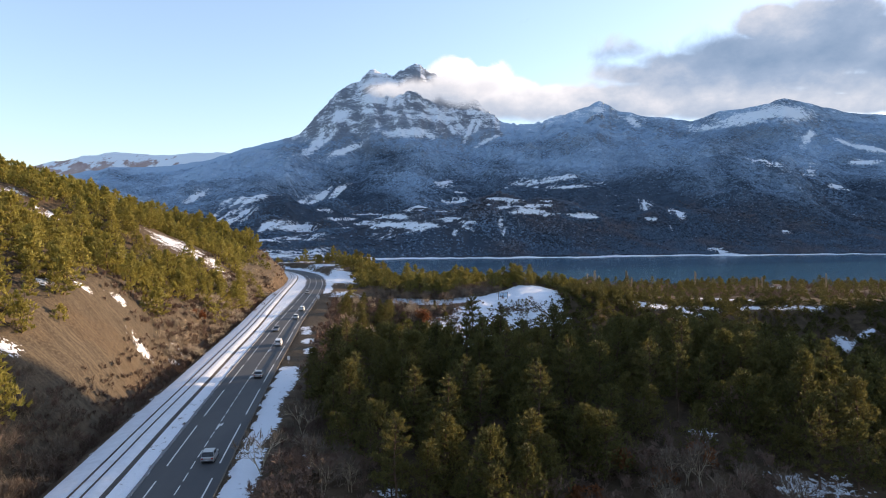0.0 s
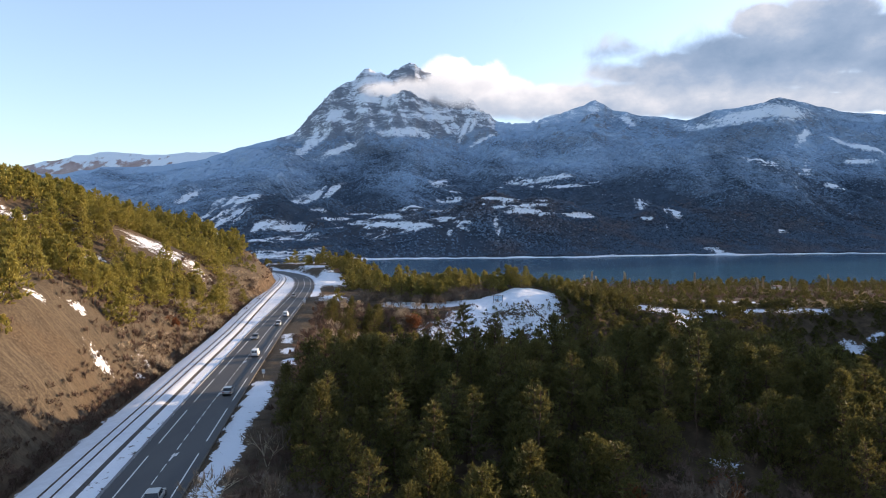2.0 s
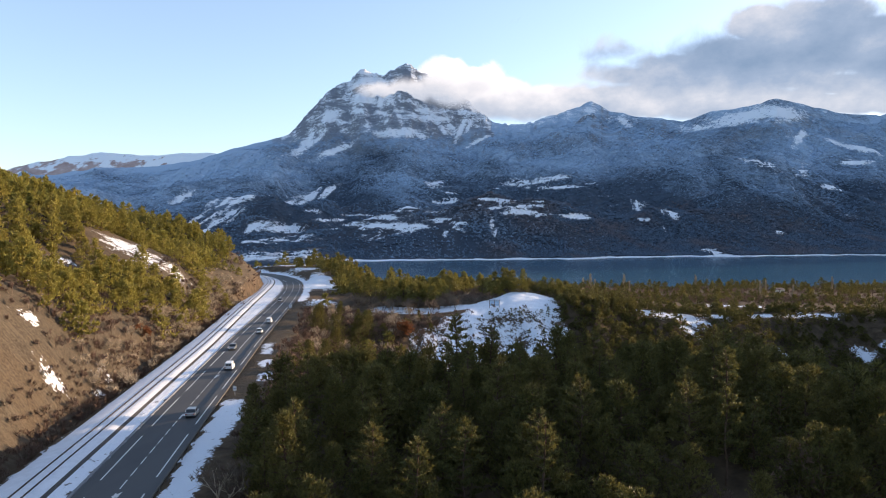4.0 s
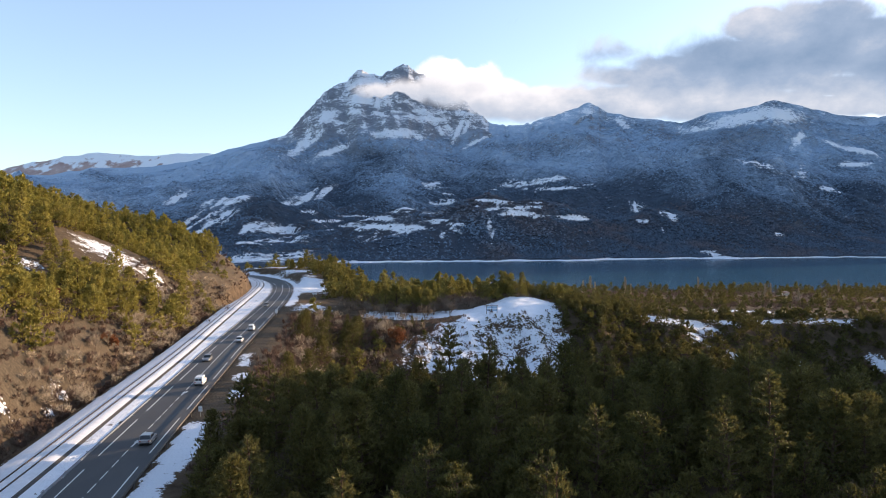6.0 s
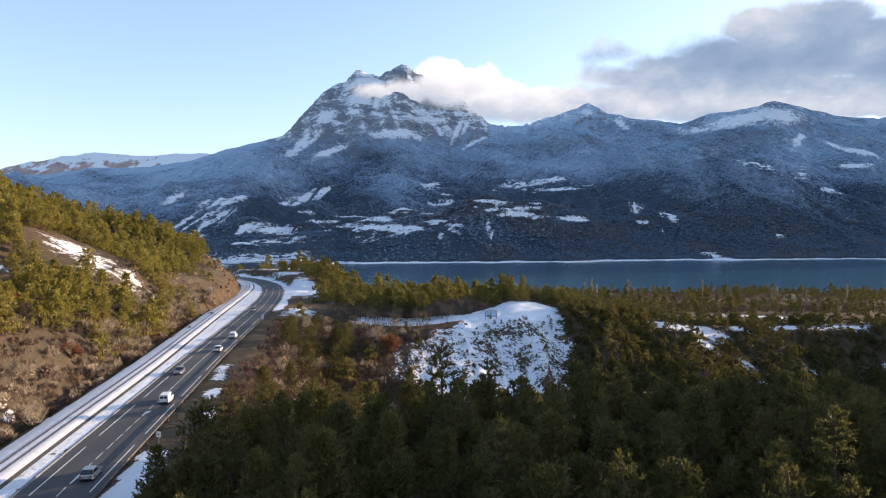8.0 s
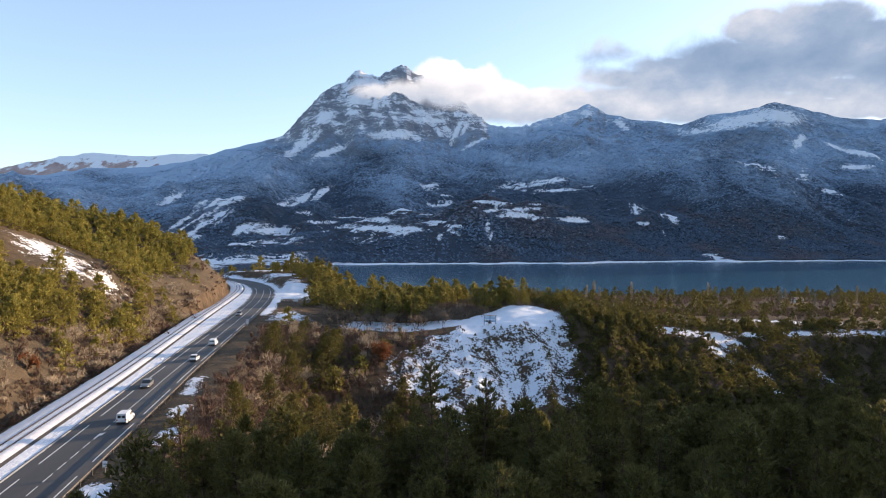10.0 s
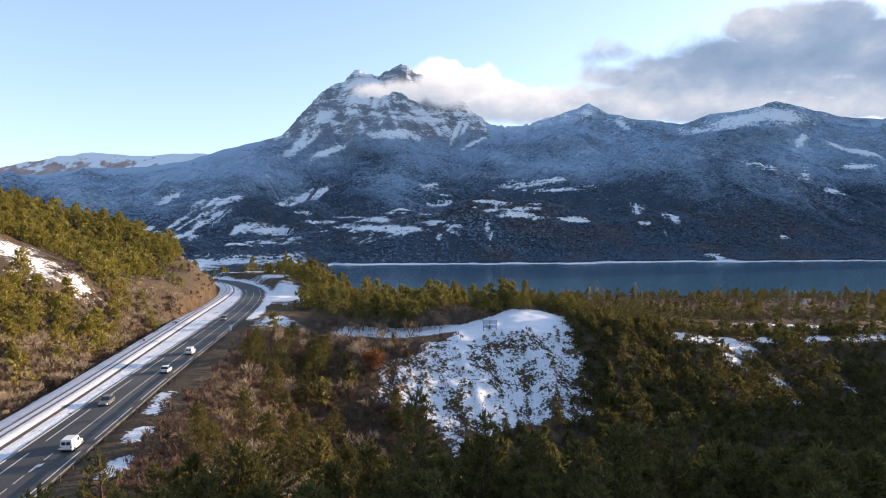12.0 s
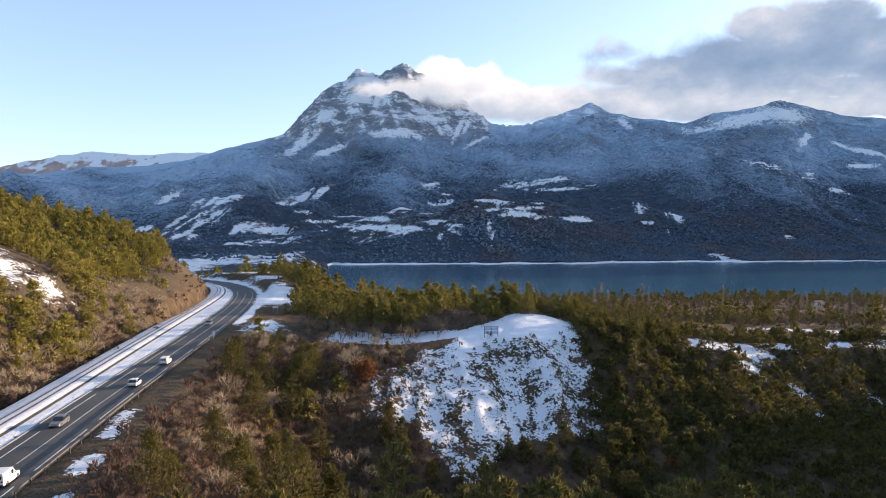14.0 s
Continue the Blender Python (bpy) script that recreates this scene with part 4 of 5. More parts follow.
def scatter(x0, x1, y0, y1, gap, keep, seed):
    """Places on a jittered lattice where keep(x, y, s) is above chance."""
    g = np.random.default_rng(seed)
    X, Y = np.meshgrid(np.arange(x0, x1, gap), np.arange(y0, y1, gap))
    X, Y = (X + g.uniform(-0.45, 0.45, X.shape) * gap).ravel(), (Y + g.uniform(-0.45, 0.45, Y.shape) * gap).ravel()
    s = beside(X, Y)
    ok = g.uniform(0, 1, len(X)) < keep(X, Y, s)
    return X[ok], Y[ok], s[ok]


def put_trees(name, label, category, group, kinds, X, Y, wood_mat, crown_mat, lo, hi, seed):
    """Single trees that share meshes, each an Empty with trunk and crown."""
    g = np.random.default_rng(seed)
    meshes = [(raw_mesh("trunk", *k[0], wood_mat), raw_mesh("crown", *k[1], crown_mat) if k[1] else None) for k in kinds]
    Z = land_height(X, Y)
    for x, y, z in zip(X, Y, Z):
        wood, crown = meshes[g.integers(len(meshes))]
        sc = g.uniform(lo, hi)
        thing = tagged(new(name), label, category, group)
        thing.matrix_basis = pose(x, y, z, 0, 0, g.uniform(0, 360)) @ Matrix.Diagonal((sc * g.uniform(0.9, 1.1), sc, sc * g.uniform(0.92, 1.1), 1))
        part("trunk", wood, thing)
        if crown:
            part("crown", crown, thing)


def put_stuff(name, label, category, kinds, X, Y, which, mats, lo, hi, seed):
    """A wood too large to count: all trees of one kind of part in one mesh."""
    g = np.random.default_rng(seed)
    Z = land_height(X, Y)
    pick, turn, sc = g.integers(0, len(kinds), len(X)), g.uniform(0, 6.283, len(X)), g.uniform(lo, hi, len(X))
    thing = tagged(new(name), label, category, kind="stuff")
    for p, mat in zip((0, 1), mats):
        Vs, Fs, off = [], [], 0
        for x, y, z, k, a, q in zip(X, Y, Z, pick, turn, sc):
            if kinds[k][p] is None:
                continue
            V, F = kinds[k][p]
            c, s = math.cos(a) * q, math.sin(a) * q
            Vs.append(np.stack([V[:, 0] * c - V[:, 1] * s + x, V[:, 0] * s + V[:, 1] * c + y, V[:, 2] * q + z], -1))
            Fs.append(F + off)
            off += len(V)
        if Vs:
            tagged(part(("trunks", "crowns")[p], raw_mesh(name, np.concatenate(Vs), np.concatenate(Fs), mat), thing), kind="stuff")


def cover_snow(x, y, s):
    return snow_amount(x, y, s)


# the pine wood on the ridge before the gully
def ridge_wood(x, y, s):
    a = np.where(y > 132, smooth(19, 26, s), smooth(12, 17, s)) * (1 - smooth(190, 214, y)) * 0.97
    a = a * (1 - smooth(146, 158, y) * (1 - smooth(-2, 12, x))) * (1 - 0.95 * blob(x, y, 36, 92, 15, 9)) * (1 - 0.95 * blob(x, y, -19, 92, 7, 12)) * np.where((x < -9) | (x > 15), smooth(86, 92, y), smooth(76, 80, y))
    return a


X, Y, S = scatter(-30, 132, 70, 212, 4.5, ridge_wood, 1)
near = (Y < 150) & (X < 62)
order = np.argsort(Y[near])
put_trees("pine_tree", "dark green pine with a dense needled crown in the wood", "tree", "pines of the ridge wood", NEAR_PINES, X[near][order][:300], Y[near][order][:300], BARK, NEEDLES, 0.72, 1.18, 2)
rest = ~near
rest[np.flatnonzero(near)[order][300:]] = True
put_stuff("pine_wood", "dense dark green pine wood beyond the ridge", "trees", MID_PINES, X[rest], Y[rest], 0, (BARK, NEEDLES), 0.75, 1.15, 3)


# the pines of the far slope and of the terrace
def slope_wood(x, y, s):
    sn = cover_snow(x, y, s)
    yy = y - 0.30 * np.clip(x - 40, 0, 130)
    b = 0.55 * (1 - 0.85 * blob(x, 0, 17, 0, 7, 1)) * smooth(320, 328, yy) * (1 - smooth(352, 372, yy)) * smooth(-34, -28, x) * (1 - smooth(34, 44, x))
    c = 0.12 * smooth(15, 22, s) * (1 - smooth(272, 290, y)) * (1 - smooth(-12, 4, x)) * smooth(200, 215, y) * (1 - smooth(0.2, 0.45, sn))
    d = 0.8 * smooth(17, 26, s) * smooth(345, 365, y) * (1 - smooth(540, 570, y)) * (1 - smooth(10, 40, x)) * (1 - smooth(0.3, 0.5, sn))
    return np.maximum.reduce([b, c, d])


def low_wood(x, y, s):
    sn = cover_snow(x, y, s)
    yy = y - 0.30 * np.clip(x - 40, 0, 130)
    return 0.93 * smooth(44, 56, x) * smooth(205, 225, y) * (1 - smooth(300, 314, yy)) * (1 - smooth(0.3, 0.5, sn)) * (1 - 0.35 * blob(x, y, 185, 322, 45, 22))


X, Y, S = scatter(40, 250, 208, 345, 3.15, low_wood, 41)
put_stuff("low_pine_wood", "low rounded green pines covering the slope below the terrace", "trees", ROUND, X, Y, 0, (BARK, NEEDLES), 0.5, 1.1, 42)
X, Y, S = scatter(50, 330, 296, 380, 5.5, lambda x, y, s: 0.55 * (1 - smooth(0.15, 0.35, cover_snow(x, y, s))) * smooth(296, 302, y - 0.30 * np.clip(x - 40, 0, 130)), 43)
put_stuff("bare_thicket", "leafless brown thicket on the terrace by the lake", "bushes", THIN_BARE, X, Y, 0, (RUSSET, RUSSET), 0.4, 0.8, 44)
X, Y, S = scatter(70, 330, 335, 405, 4.6, lambda x, y, s: 0.6 * (1 - smooth(0.15, 0.35, cover_snow(x, y, s))) * smooth(0.35, 0.55, fbm(x * 0.03, y * 0.03, 3, 59)), 98)
put_stuff("bare_thicket", "leafless brown thicket between the terrace and the flat", "bushes", FAR_BARE[:3], X, Y, 0, (TWIGS, RUSSET), 0.5, 1.0, 99)
X, Y, S = scatter(80, 330, 330, 420, 8.0, lambda x, y, s: 0.5 * (1 - smooth(0.15, 0.35, cover_snow(x, y, s))), 101)
put_stuff("low_pine_wood", "scattered low pines at the back of the terrace", "trees", ROUND, X, Y, 0, (BARK, NEEDLES), 0.5, 1.1, 102)
X, Y, S = scatter(47, 92, 262, 362, 4.0, lambda x, y, s: 0.85 * (1 - smooth(0.3, 0.5, cover_snow(x, y, s))), 55)
put_trees("terrace_pine", "green pine on the rise beside the snowy terrace", "tree", "pines on the rise", ROUND, X, Y, BARK, NEEDLES, 0.45, 0.85, 56)
X, Y, S = scatter(14, 66, 304, 336, 4.4, lambda x, y, s: 0.85 * smooth(310, 314, y - 0.12 * np.clip(x, 0, 60) + 5 * blob(x, y, 14, 304, 9, 9) + 9 * blob(x, y, 60, 306, 9, 9)) * (1 - 0.9 * blob(x, y, 51, 328, 4, 11)) * smooth(22, 27, x), 81)
put_trees("terrace_pine", "green pine on the rise behind the snowy terrace", "tree", "pines on the rise", MID_PINES, X, Y, BARK, NEEDLES_TERRACE, 0.40, 1.0, 82)
X, Y, S = scatter(-44, 2, 182, 266, 5.8, lambda x, y, s: 0.42 * smooth(16, 20, s) * (1 - smooth(0.15, 0.35, cover_snow(x, y, s))) * (1 - 0.8 * blob(x, y, -8, 265, 6, 8)), 63)
put_trees("bank_pine", "dark green pine on the bank between road and gully", "tree", "pines on the bank", NEAR_PINES, X, Y, BARK, NEEDLES, 0.7, 1.15, 64)
X, Y, S = scatter(-46, 6, 150, 292, 1.9, lambda x, y, s: 0.6 * smooth(10, 13, s) * (1 - smooth(0.2, 0.45, cover_snow(x, y, s))) * (1 - 0.9 * blob(x, y, -45, 250, 5, 36, 8)) * (1 - smooth(278, 290, y + 0.42 * np.clip(30 - x, 0, 40) - 8)), 65)
put_stuff("bare_brush", "dense leafless brown brush on the bank below the road", "bushes", FAR_BARE, X, Y, 0, (TWIGS, RUSSET), 0.6, 1.15, 66)
X, Y, S = scatter(-32, 14, 297, 330, 4.8, lambda x, y, s: 0.6 + 0 * x, 67)
put_stuff("bare_trees", "leafless trees in the dip behind the terrace", "trees", BARE[:3], *scatter(6, 27, 309, 340, 3.6, lambda x, y, s: 0.7 + 0 * x, 84)[:2], 0, (TWIGS, RUSSET), 0.7, 1.2, 85)
put_stuff("bare_trees", "leafless pale trees along the snowy terrace", "trees", BARE[:3], X, Y, 0, (TWIGS, TWIGS), 1.0, 1.7, 68)
X, Y, S = scatter(-46, 4, 165, 285, 5.2, lambda x, y, s: 0.5 * smooth(14, 18, s) * (1 - smooth(0.2, 0.4, cover_snow(x, y, s))), 57)
put_stuff("bare_trees", "leafless pale trees on the bank below the road", "trees", BARE[:3], X, Y, 0, (TWIGS, PALE_TWIGS), 0.9, 1.4, 58)
X, Y, S = scatter(-28, 138, 64, 200, 11.0, lambda x, y, s: 0.5 * ridge_wood(x, y, s), 45)
put_stuff("bare_trees", "leafless brown trees standing among the pines", "trees", BARE[:3], X, Y, 0, (TWIGS, RUSSET), 1.1, 1.6, 46)


X, Y, S = scatter(-150, 260, 165, 570, 5.0, slope_wood, 4)
put_stuff("pine_wood", "green pines on the slope and terrace above the lake", "trees", FAR_PINES, X, Y, 0, (BARK, NEEDLES_TERRACE), 0.55, 1.45, 5)


def shore_wood(x, y, s):
    n = fbm(x * 0.012, y * 0.012, 3, 55)
    return smooth(40, 70, x - 0.05 * y) * (0.05 + 0.42 * smooth(0.5, 0.62, n) + 0.55 * smooth(590, 640, y)) * smooth(372, 390, y) * (1 - smooth(690, 715, y)) * 0.9


X, Y, S = scatter(0, 620, 372, 715, 9.0, shore_wood, 6)
put_stuff("pine_wood", "scattered dark pines on the flat towards the lake shore", "trees", FAR_PINES, X, Y, 0, (BARK, NEEDLES), 0.6, 1.25, 7)
X, Y, S = scatter(0, 480, 372, 690, 7.2, lambda x, y, s: (0.35 + 0.65 * smooth(0.4, 0.55, fbm(x * 0.02, y * 0.02, 3, 58))) * smooth(40, 70, x - 0.05 * y), 8)
put_stuff("bare_thicket", "leafless tan thicket on the flat by the lake", "bushes", THIN_BARE, X, Y, 0, (TWIGS, RUSSET), 0.8, 1.7, 9)


# the hill
def hill_wood(x, y, s):
    far = np.hypot(x, y - 60)
    sn = np.maximum(cover_snow(x, y, s), 0.75 * cover_snow(x + 6 * x / far, y + 6 * (y - 60) / far, s))
    bare = smooth(98, 110, y) * (1 - smooth(152, 165, y)) * (1 - smooth(31, 37, -s))
    n = fbm(x * 0.03, y * 0.03, 3, 66)
    grass = blob(x, y, -68, 205, 12, 26, 8)
    low = np.where((y < 104) | (y > 214), smooth(18, 22, -s), smooth(27, 34, -s))
    return 0.93 * low * (1 - bare) * (1 - 0.9 * grass) * (1 - smooth(0.02, 0.2, sn)) * np.maximum(smooth(0.22, 0.4, n + 0.25 * smooth(40, 80, -s)), 0.9 * smooth(212, 225, y)) * (1 - smooth(425, 445, y)) * (1 - 0.95 * smooth(292, 310, y) * (1 - smooth(30, 40, -s)))


X, Y, S = scatter(-215, -60, 74, 450, 4.9, hill_wood, 10)
close = (Y < 300) & (S > -80)
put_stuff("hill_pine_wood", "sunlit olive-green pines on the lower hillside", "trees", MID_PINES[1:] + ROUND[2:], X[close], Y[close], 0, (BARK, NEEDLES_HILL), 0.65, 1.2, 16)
X, Y = X[~close], Y[~close]
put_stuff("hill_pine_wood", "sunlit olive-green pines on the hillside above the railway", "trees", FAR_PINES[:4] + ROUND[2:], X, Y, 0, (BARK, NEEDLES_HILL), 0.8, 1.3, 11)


X, Y, S = scatter(-150, -80, 300, 450, 3.4, lambda x, y, s: (0.10 + 0.25 * smooth(0.5, 0.62, fbm(x * 0.08, y * 0.08, 3, 93))) * smooth(18, 21, -s) * (1 - smooth(38, 46, -s)), 94)
put_stuff("bare_brush", "tufts of golden dry grass and bushes on the cut bank", "bushes", FAR_BARE[1:], X, Y, 0, (TWIGS, PALE_TWIGS), 0.35, 0.9, 95)
X, Y, S = scatter(-150, -84, 300, 440, 6.0, lambda x, y, s: 0.4 * smooth(25, 30, -s) * (1 - smooth(38, 46, -s)), 96)
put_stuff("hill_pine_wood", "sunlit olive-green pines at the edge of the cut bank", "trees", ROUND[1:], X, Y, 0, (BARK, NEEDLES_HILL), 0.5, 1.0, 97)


def brush(x, y, s):
    sn = cover_snow(x, y, s)
    left = 0.75 * smooth(17, 19, -s) * (1 - smooth(36, 44, -s)) * (1 - 0.93 * smooth(100, 110, y) * (1 - smooth(148, 160, y)) * smooth(20, 24, -s)) * (1 - 0.85 * smooth(292, 310, y) * smooth(18, 21, -s))
    right = 0.95 * smooth(10, 12.5, s) * (1 - 0.5 * smooth(34, 50, s)) * np.where(y < 150, 1 - smooth(15, 18, s), 1.0) * (1 - smooth(284, 296, y)) * (1 - smooth(-10, 2, x) * (y > 150)) * (1 - 0.9 * blob(x, y, -45, 250, 5, 36, 8))
    return np.maximum(left, right) * (1 - smooth(0.3, 0.6, sn))


X, Y, S = scatter(-110, 40, 66, 430, 2.5, brush, 12)
put_stuff("bare_brush", "leafless brown bushes along road and railway", "bushes", FAR_BARE, X, Y, 0, (TWIGS, RUSSET), 0.6, 1.2, 13)
X, Y, S = scatter(-95, -30, 74, 330, 1.9, lambda x, y, s: 0.9 * smooth(15.5, 17, -s) * (1 - smooth(23, 29, -s)), 22)
put_stuff("dark_scrub", "low dark leafless scrub at the foot of the cutting", "bushes", FAR_BARE[2:], X, Y, 0, (SCRUB, SCRUB), 0.5, 1.05, 23)
X, Y, S = scatter(-20, 66, 236, 298, 1.9, lambda x, y, s: (0.16 + 0.34 * smooth(0.5, 0.62, fbm(x * 0.13, y * 0.07, 3, 88))) * smooth(0.2, 0.4, snow_amount(x, y, s)) * (1 - smooth(286, 294, y + 0.42 * np.clip(30 - x, 0, 40))), 24)
put_stuff("juniper_scrub", "small dark green juniper dotted over the snowy slope", "bushes", ROUND[:3], X, Y, 0, (SCRUB, NEEDLES), 0.06, 0.36, 25)
X, Y, S = scatter(-12, 62, 244, 296, 7.0, lambda x, y, s: 0.34 * smooth(0.2, 0.4, snow_amount(x, y, s)), 27)
put_stuff("juniper_scrub", "rounded dark pines creeping over the edge of the snowy slope", "bushes", ROUND, *scatter(38, 62, 258, 302, 3.6, lambda x, y, s: 0.32 * smooth(40, 52, x + 0.25 * (280 - y)), 103)[:2], 0, (SCRUB, NEEDLES), 0.25, 0.6, 104)
put_stuff("bare_brush", "dark leafless bushes on the snowy slope", "bushes", FAR_BARE, X, Y, 0, (SCRUB, SCRUB), 0.4, 0.9, 28)
X, Y, S = scatter(-36, 18, 262, 300, 2.2, lambda x, y, s: 0.8 * (1 - smooth(290, 296, y + 0.42 * np.clip(30 - x, 0, 40) - 6)) * (1 - smooth(-2, 14, x - 0.25 * (y - 262))) * smooth(16, 20, s), 47)
put_stuff("bare_brush", "leafless brown bushes on the bank below the terrace", "bushes", FAR_BARE, X, Y, 0, (TWIGS, RUSSET), 0.6, 1.0, 48)
X, Y, S = scatter(-75, -44, 66, 106, 3.4, lambda x, y, s: 0.75 * smooth(17.5, 19, -s) * (1 - smooth(30, 34, -s)), 51)
put_stuff("bare_trees", "leafless pale trees beside the railway", "trees", BARE[:3], X, Y, 0, (TWIGS, TWIGS), 0.8, 1.2, 52)
X, Y, S = scatter(-118, -70, 222, 330, 4.0, lambda x, y, s: 0.8 * smooth(18.5, 20, -s) * (1 - smooth(25, 31, -s)), 53)
put_stuff("bare_trees", "leafless pale trees beside the railway", "trees", BARE[:3], X, Y, 0, (TWIGS, PALE_TWIGS), 0.8, 1.3, 54)
X, Y, S = scatter(-34, 16, 298, 332, 4.6, lambda x, y, s: 0.6 * smooth(306, 311, y + 0.2 * x) * (1 - smooth(2, 10, x)), 49)
put_stuff("bare_trees", "tall leafless brown trees among the terrace pines", "trees", BARE[:3], X + 2.3, Y + 1.2, 0, (TWIGS, RUSSET), 1.3, 1.9, 83)
put_trees("terrace_pine", "tall pine with a bare lower trunk on the snowy terrace", "tree", "pines on the terrace", TALL_PINES, X, Y, BARK, NEEDLES_TERRACE, 0.6, 1.1, 50)
X, Y, S = scatter(-30, 58, 70, 106, 2.4, lambda x, y, s: 0.85 * np.clip(1.2 * blob(x, y, 36, 88, 18, 12) + 1.2 * blob(x, y, -18, 88, 8, 16), 0, 1) * (1 - smooth(0.35, 0.6, snow_amount(x, y, s))) * smooth(9, 11, s), 61)
put_stuff("bare_brush", "leafless reddish-brown bushes in the clearings of the wood", "bushes", FAR_BARE + BARE[:2] + LEAFY[1:], X, Y, 0, (TWIGS, RUSSET), 0.7, 1.2, 62)
X, Y, S = scatter(-8, 64, 204, 264, 2.6, lambda x, y, s: 0.6 * (1 - smooth(0.2, 0.4, snow_amount(x, y, s))), 69)
put_stuff("bare_brush", "leafless brown brush in the gully below the snow", "bushes", FAR_BARE, X, Y, 0, (TWIGS, SCRUB), 0.6, 1.1, 70)
X, Y, S = scatter(0, 64, 206, 264, 4.6, lambda x, y, s: 0.62 * (1 - smooth(0.2, 0.4, snow_amount(x, y, s))), 71)
put_stuff("pine_wood", "dark pines in the gully below the snow", "trees", MID_PINES, X, Y, 0, (BARK, NEEDLES), 0.5, 0.85, 72)
put_trees("oak_tree", "small oak with dry russet leaves still hanging", "tree", "oaks with dry leaves", LEAFY, np.array([25.0, 31, 20, 36, 58, -76, -92, 66, -13, 13]), np.array([93.0, 90, 88, 94, 262, 204, 212, 250, 92, 98]), BARK, DRY_LEAF, 0.9, 1.2, 14)
put_trees("poplar_tree", "tall slim leafless poplar by the shore", "tree", "poplars by the shore", POPLAR, np.array([112.0, 122, 141, 146, 128, 240, 246, 268, 300, 205]), np.array([515.0, 520, 511, 514, 560, 508, 512, 515, 520, 540]), PALE_TWIGS, PALE_TWIGS, 0.9, 1.12, 15)
# single leafless bushes in the clearings at the wood's edge
for seed, (cx, cy, n, rx, ry) in enumerate([(-16, 88, 12, 6, 6), (34, 89, 14, 11, 5), (-20, 112, 6, 3, 12)]):
    g = np.random.default_rng(200 + seed)
    X, Y = cx + g.normal(0, rx * 0.6, n), cy + g.normal(0, ry * 0.6, n)
    put_trees("bare_bush", "leafless reddish-brown bush at the edge of the pine wood", "bush", "bushes at the edge of the wood", BARE[:4], X, Y, PALE_TWIGS, TWIGS, 0.95, 1.35, 210 + seed)
X, Y, S = scatter(-34, 14, 284, 295, 2.6, lambda x, y, s: 0.6 * smooth(284, 288, y) * (1 - 0.6 * smooth(2, 12, x)), 231)
put_stuff("bare_brush", "leafless brown bushes along the edge of the terrace", "bushes", FAR_BARE, X, Y, 0, (TWIGS, RUSSET), 0.3, 0.6, 232)
X, Y, S = scatter(-32, 6, 264, 282, 5.5, lambda x, y, s: 0.45 + 0 * x, 233)
put_trees("bank_pine", "dark green pine on the bank between road and gully", "tree", "pines on the bank", MID_PINES, X, Y, BARK, NEEDLES, 0.4, 0.7, 234)
X, Y, S = scatter(-16, 12, 222, 284, 2.3, lambda x, y, s: 0.8 * (1 - smooth(0.25, 0.4, cover_snow(x, y, s))) * smooth(12, 16, s), 241)
put_stuff("bare_brush", "leafless brown brush beside the snowy slope", "bushes", FAR_BARE, X, Y, 0, (TWIGS, RUSSET), 0.6, 1.1, 242)
X, Y, S = scatter(-92, -58, 160, 240, 3.6, lambda x, y, s: 0.55 * smooth(16.5, 18, -s) * (1 - smooth(25, 30, -s)), 243)
put_stuff("bare_trees", "leafless pale trees at the foot of the hill", "trees", BARE[:3], X, Y, 0, (TWIGS, PALE_TWIGS), 0.7, 1.1, 244)
X, Y, S = scatter(44, 190, 230, 330, 9.0, lambda x, y, s: 0.5 * low_wood(x, y, s), 245)
put_stuff("bare_brush", "leafless brown bushes between the low pines", "bushes", FAR_BARE, X, Y, 0, (TWIGS, RUSSET), 0.8, 1.3, 246)
put_trees("oak_tree", "broad oak with dry russet leaves beside the snowy slope", "tree", "oaks with dry leaves", LEAFY[:1], np.array([-8.0]), np.array([262.0]), BARK, DRY_LEAF, 1.7, 1.75, 247)


# ---- clouds: a far sheet of sky behind the crest, and the cap that clings to the summit ----
def cloud_material():
    m = Nodes("cloud", 1.0, 0.0)
    pos = m.coords()
    puff = m.math("ADD", m.math("MULTIPLY", m.noise(0.0042, 8, 0.56, None, 0.4), 0.6), m.math("MULTIPLY", m.noise(0.0011, 4, 0.5, m.scaled(pos, 1, 1, 2.0)), 0.4))
    dens = m.math("ADD", m.attr("dens"), m.math("MULTIPLY", m.math("SUBTRACT", puff, 0.5), 1.5))
    alpha = m.math("MULTIPLY", m.step(dens, 0.12, m.math("SUBTRACT", 0.66, m.math("MULTIPLY", m.attr("crisp"), 0.36))), 0.98)
    tone = m.math("ADD", m.attr("lit"), m.math("MULTIPLY", m.math("SUBTRACT", m.noise(0.0028, 7, 0.6, m.scaled(pos, 1, 1, 1.5)), 0.5), 0.85))
    col = m.ramp(tone, [(0.0, (0.100, 0.152, 0.220)), (0.3, (0.155, 0.205, 0.270)), (0.55, (0.265, 0.295, 0.33)), (0.75, (0.385, 0.39, 0.395)), (1.0, (0.51, 0.505, 0.495))])
    glow, clear, both = m.node("ShaderNodeEmission"), m.node("ShaderNodeBsdfTransparent"), m.node("ShaderNodeMixShader")
    m.link(col, glow.inputs[0])
    m.link(alpha, both.inputs[0])
    m.link(clear.outputs[0], both.inputs[1])
    m.link(glow.outputs[0], both.inputs[2])
    m.link(both.outputs[0], m.out.inputs[0])
    return m.mat


CLOUD = cloud_material()
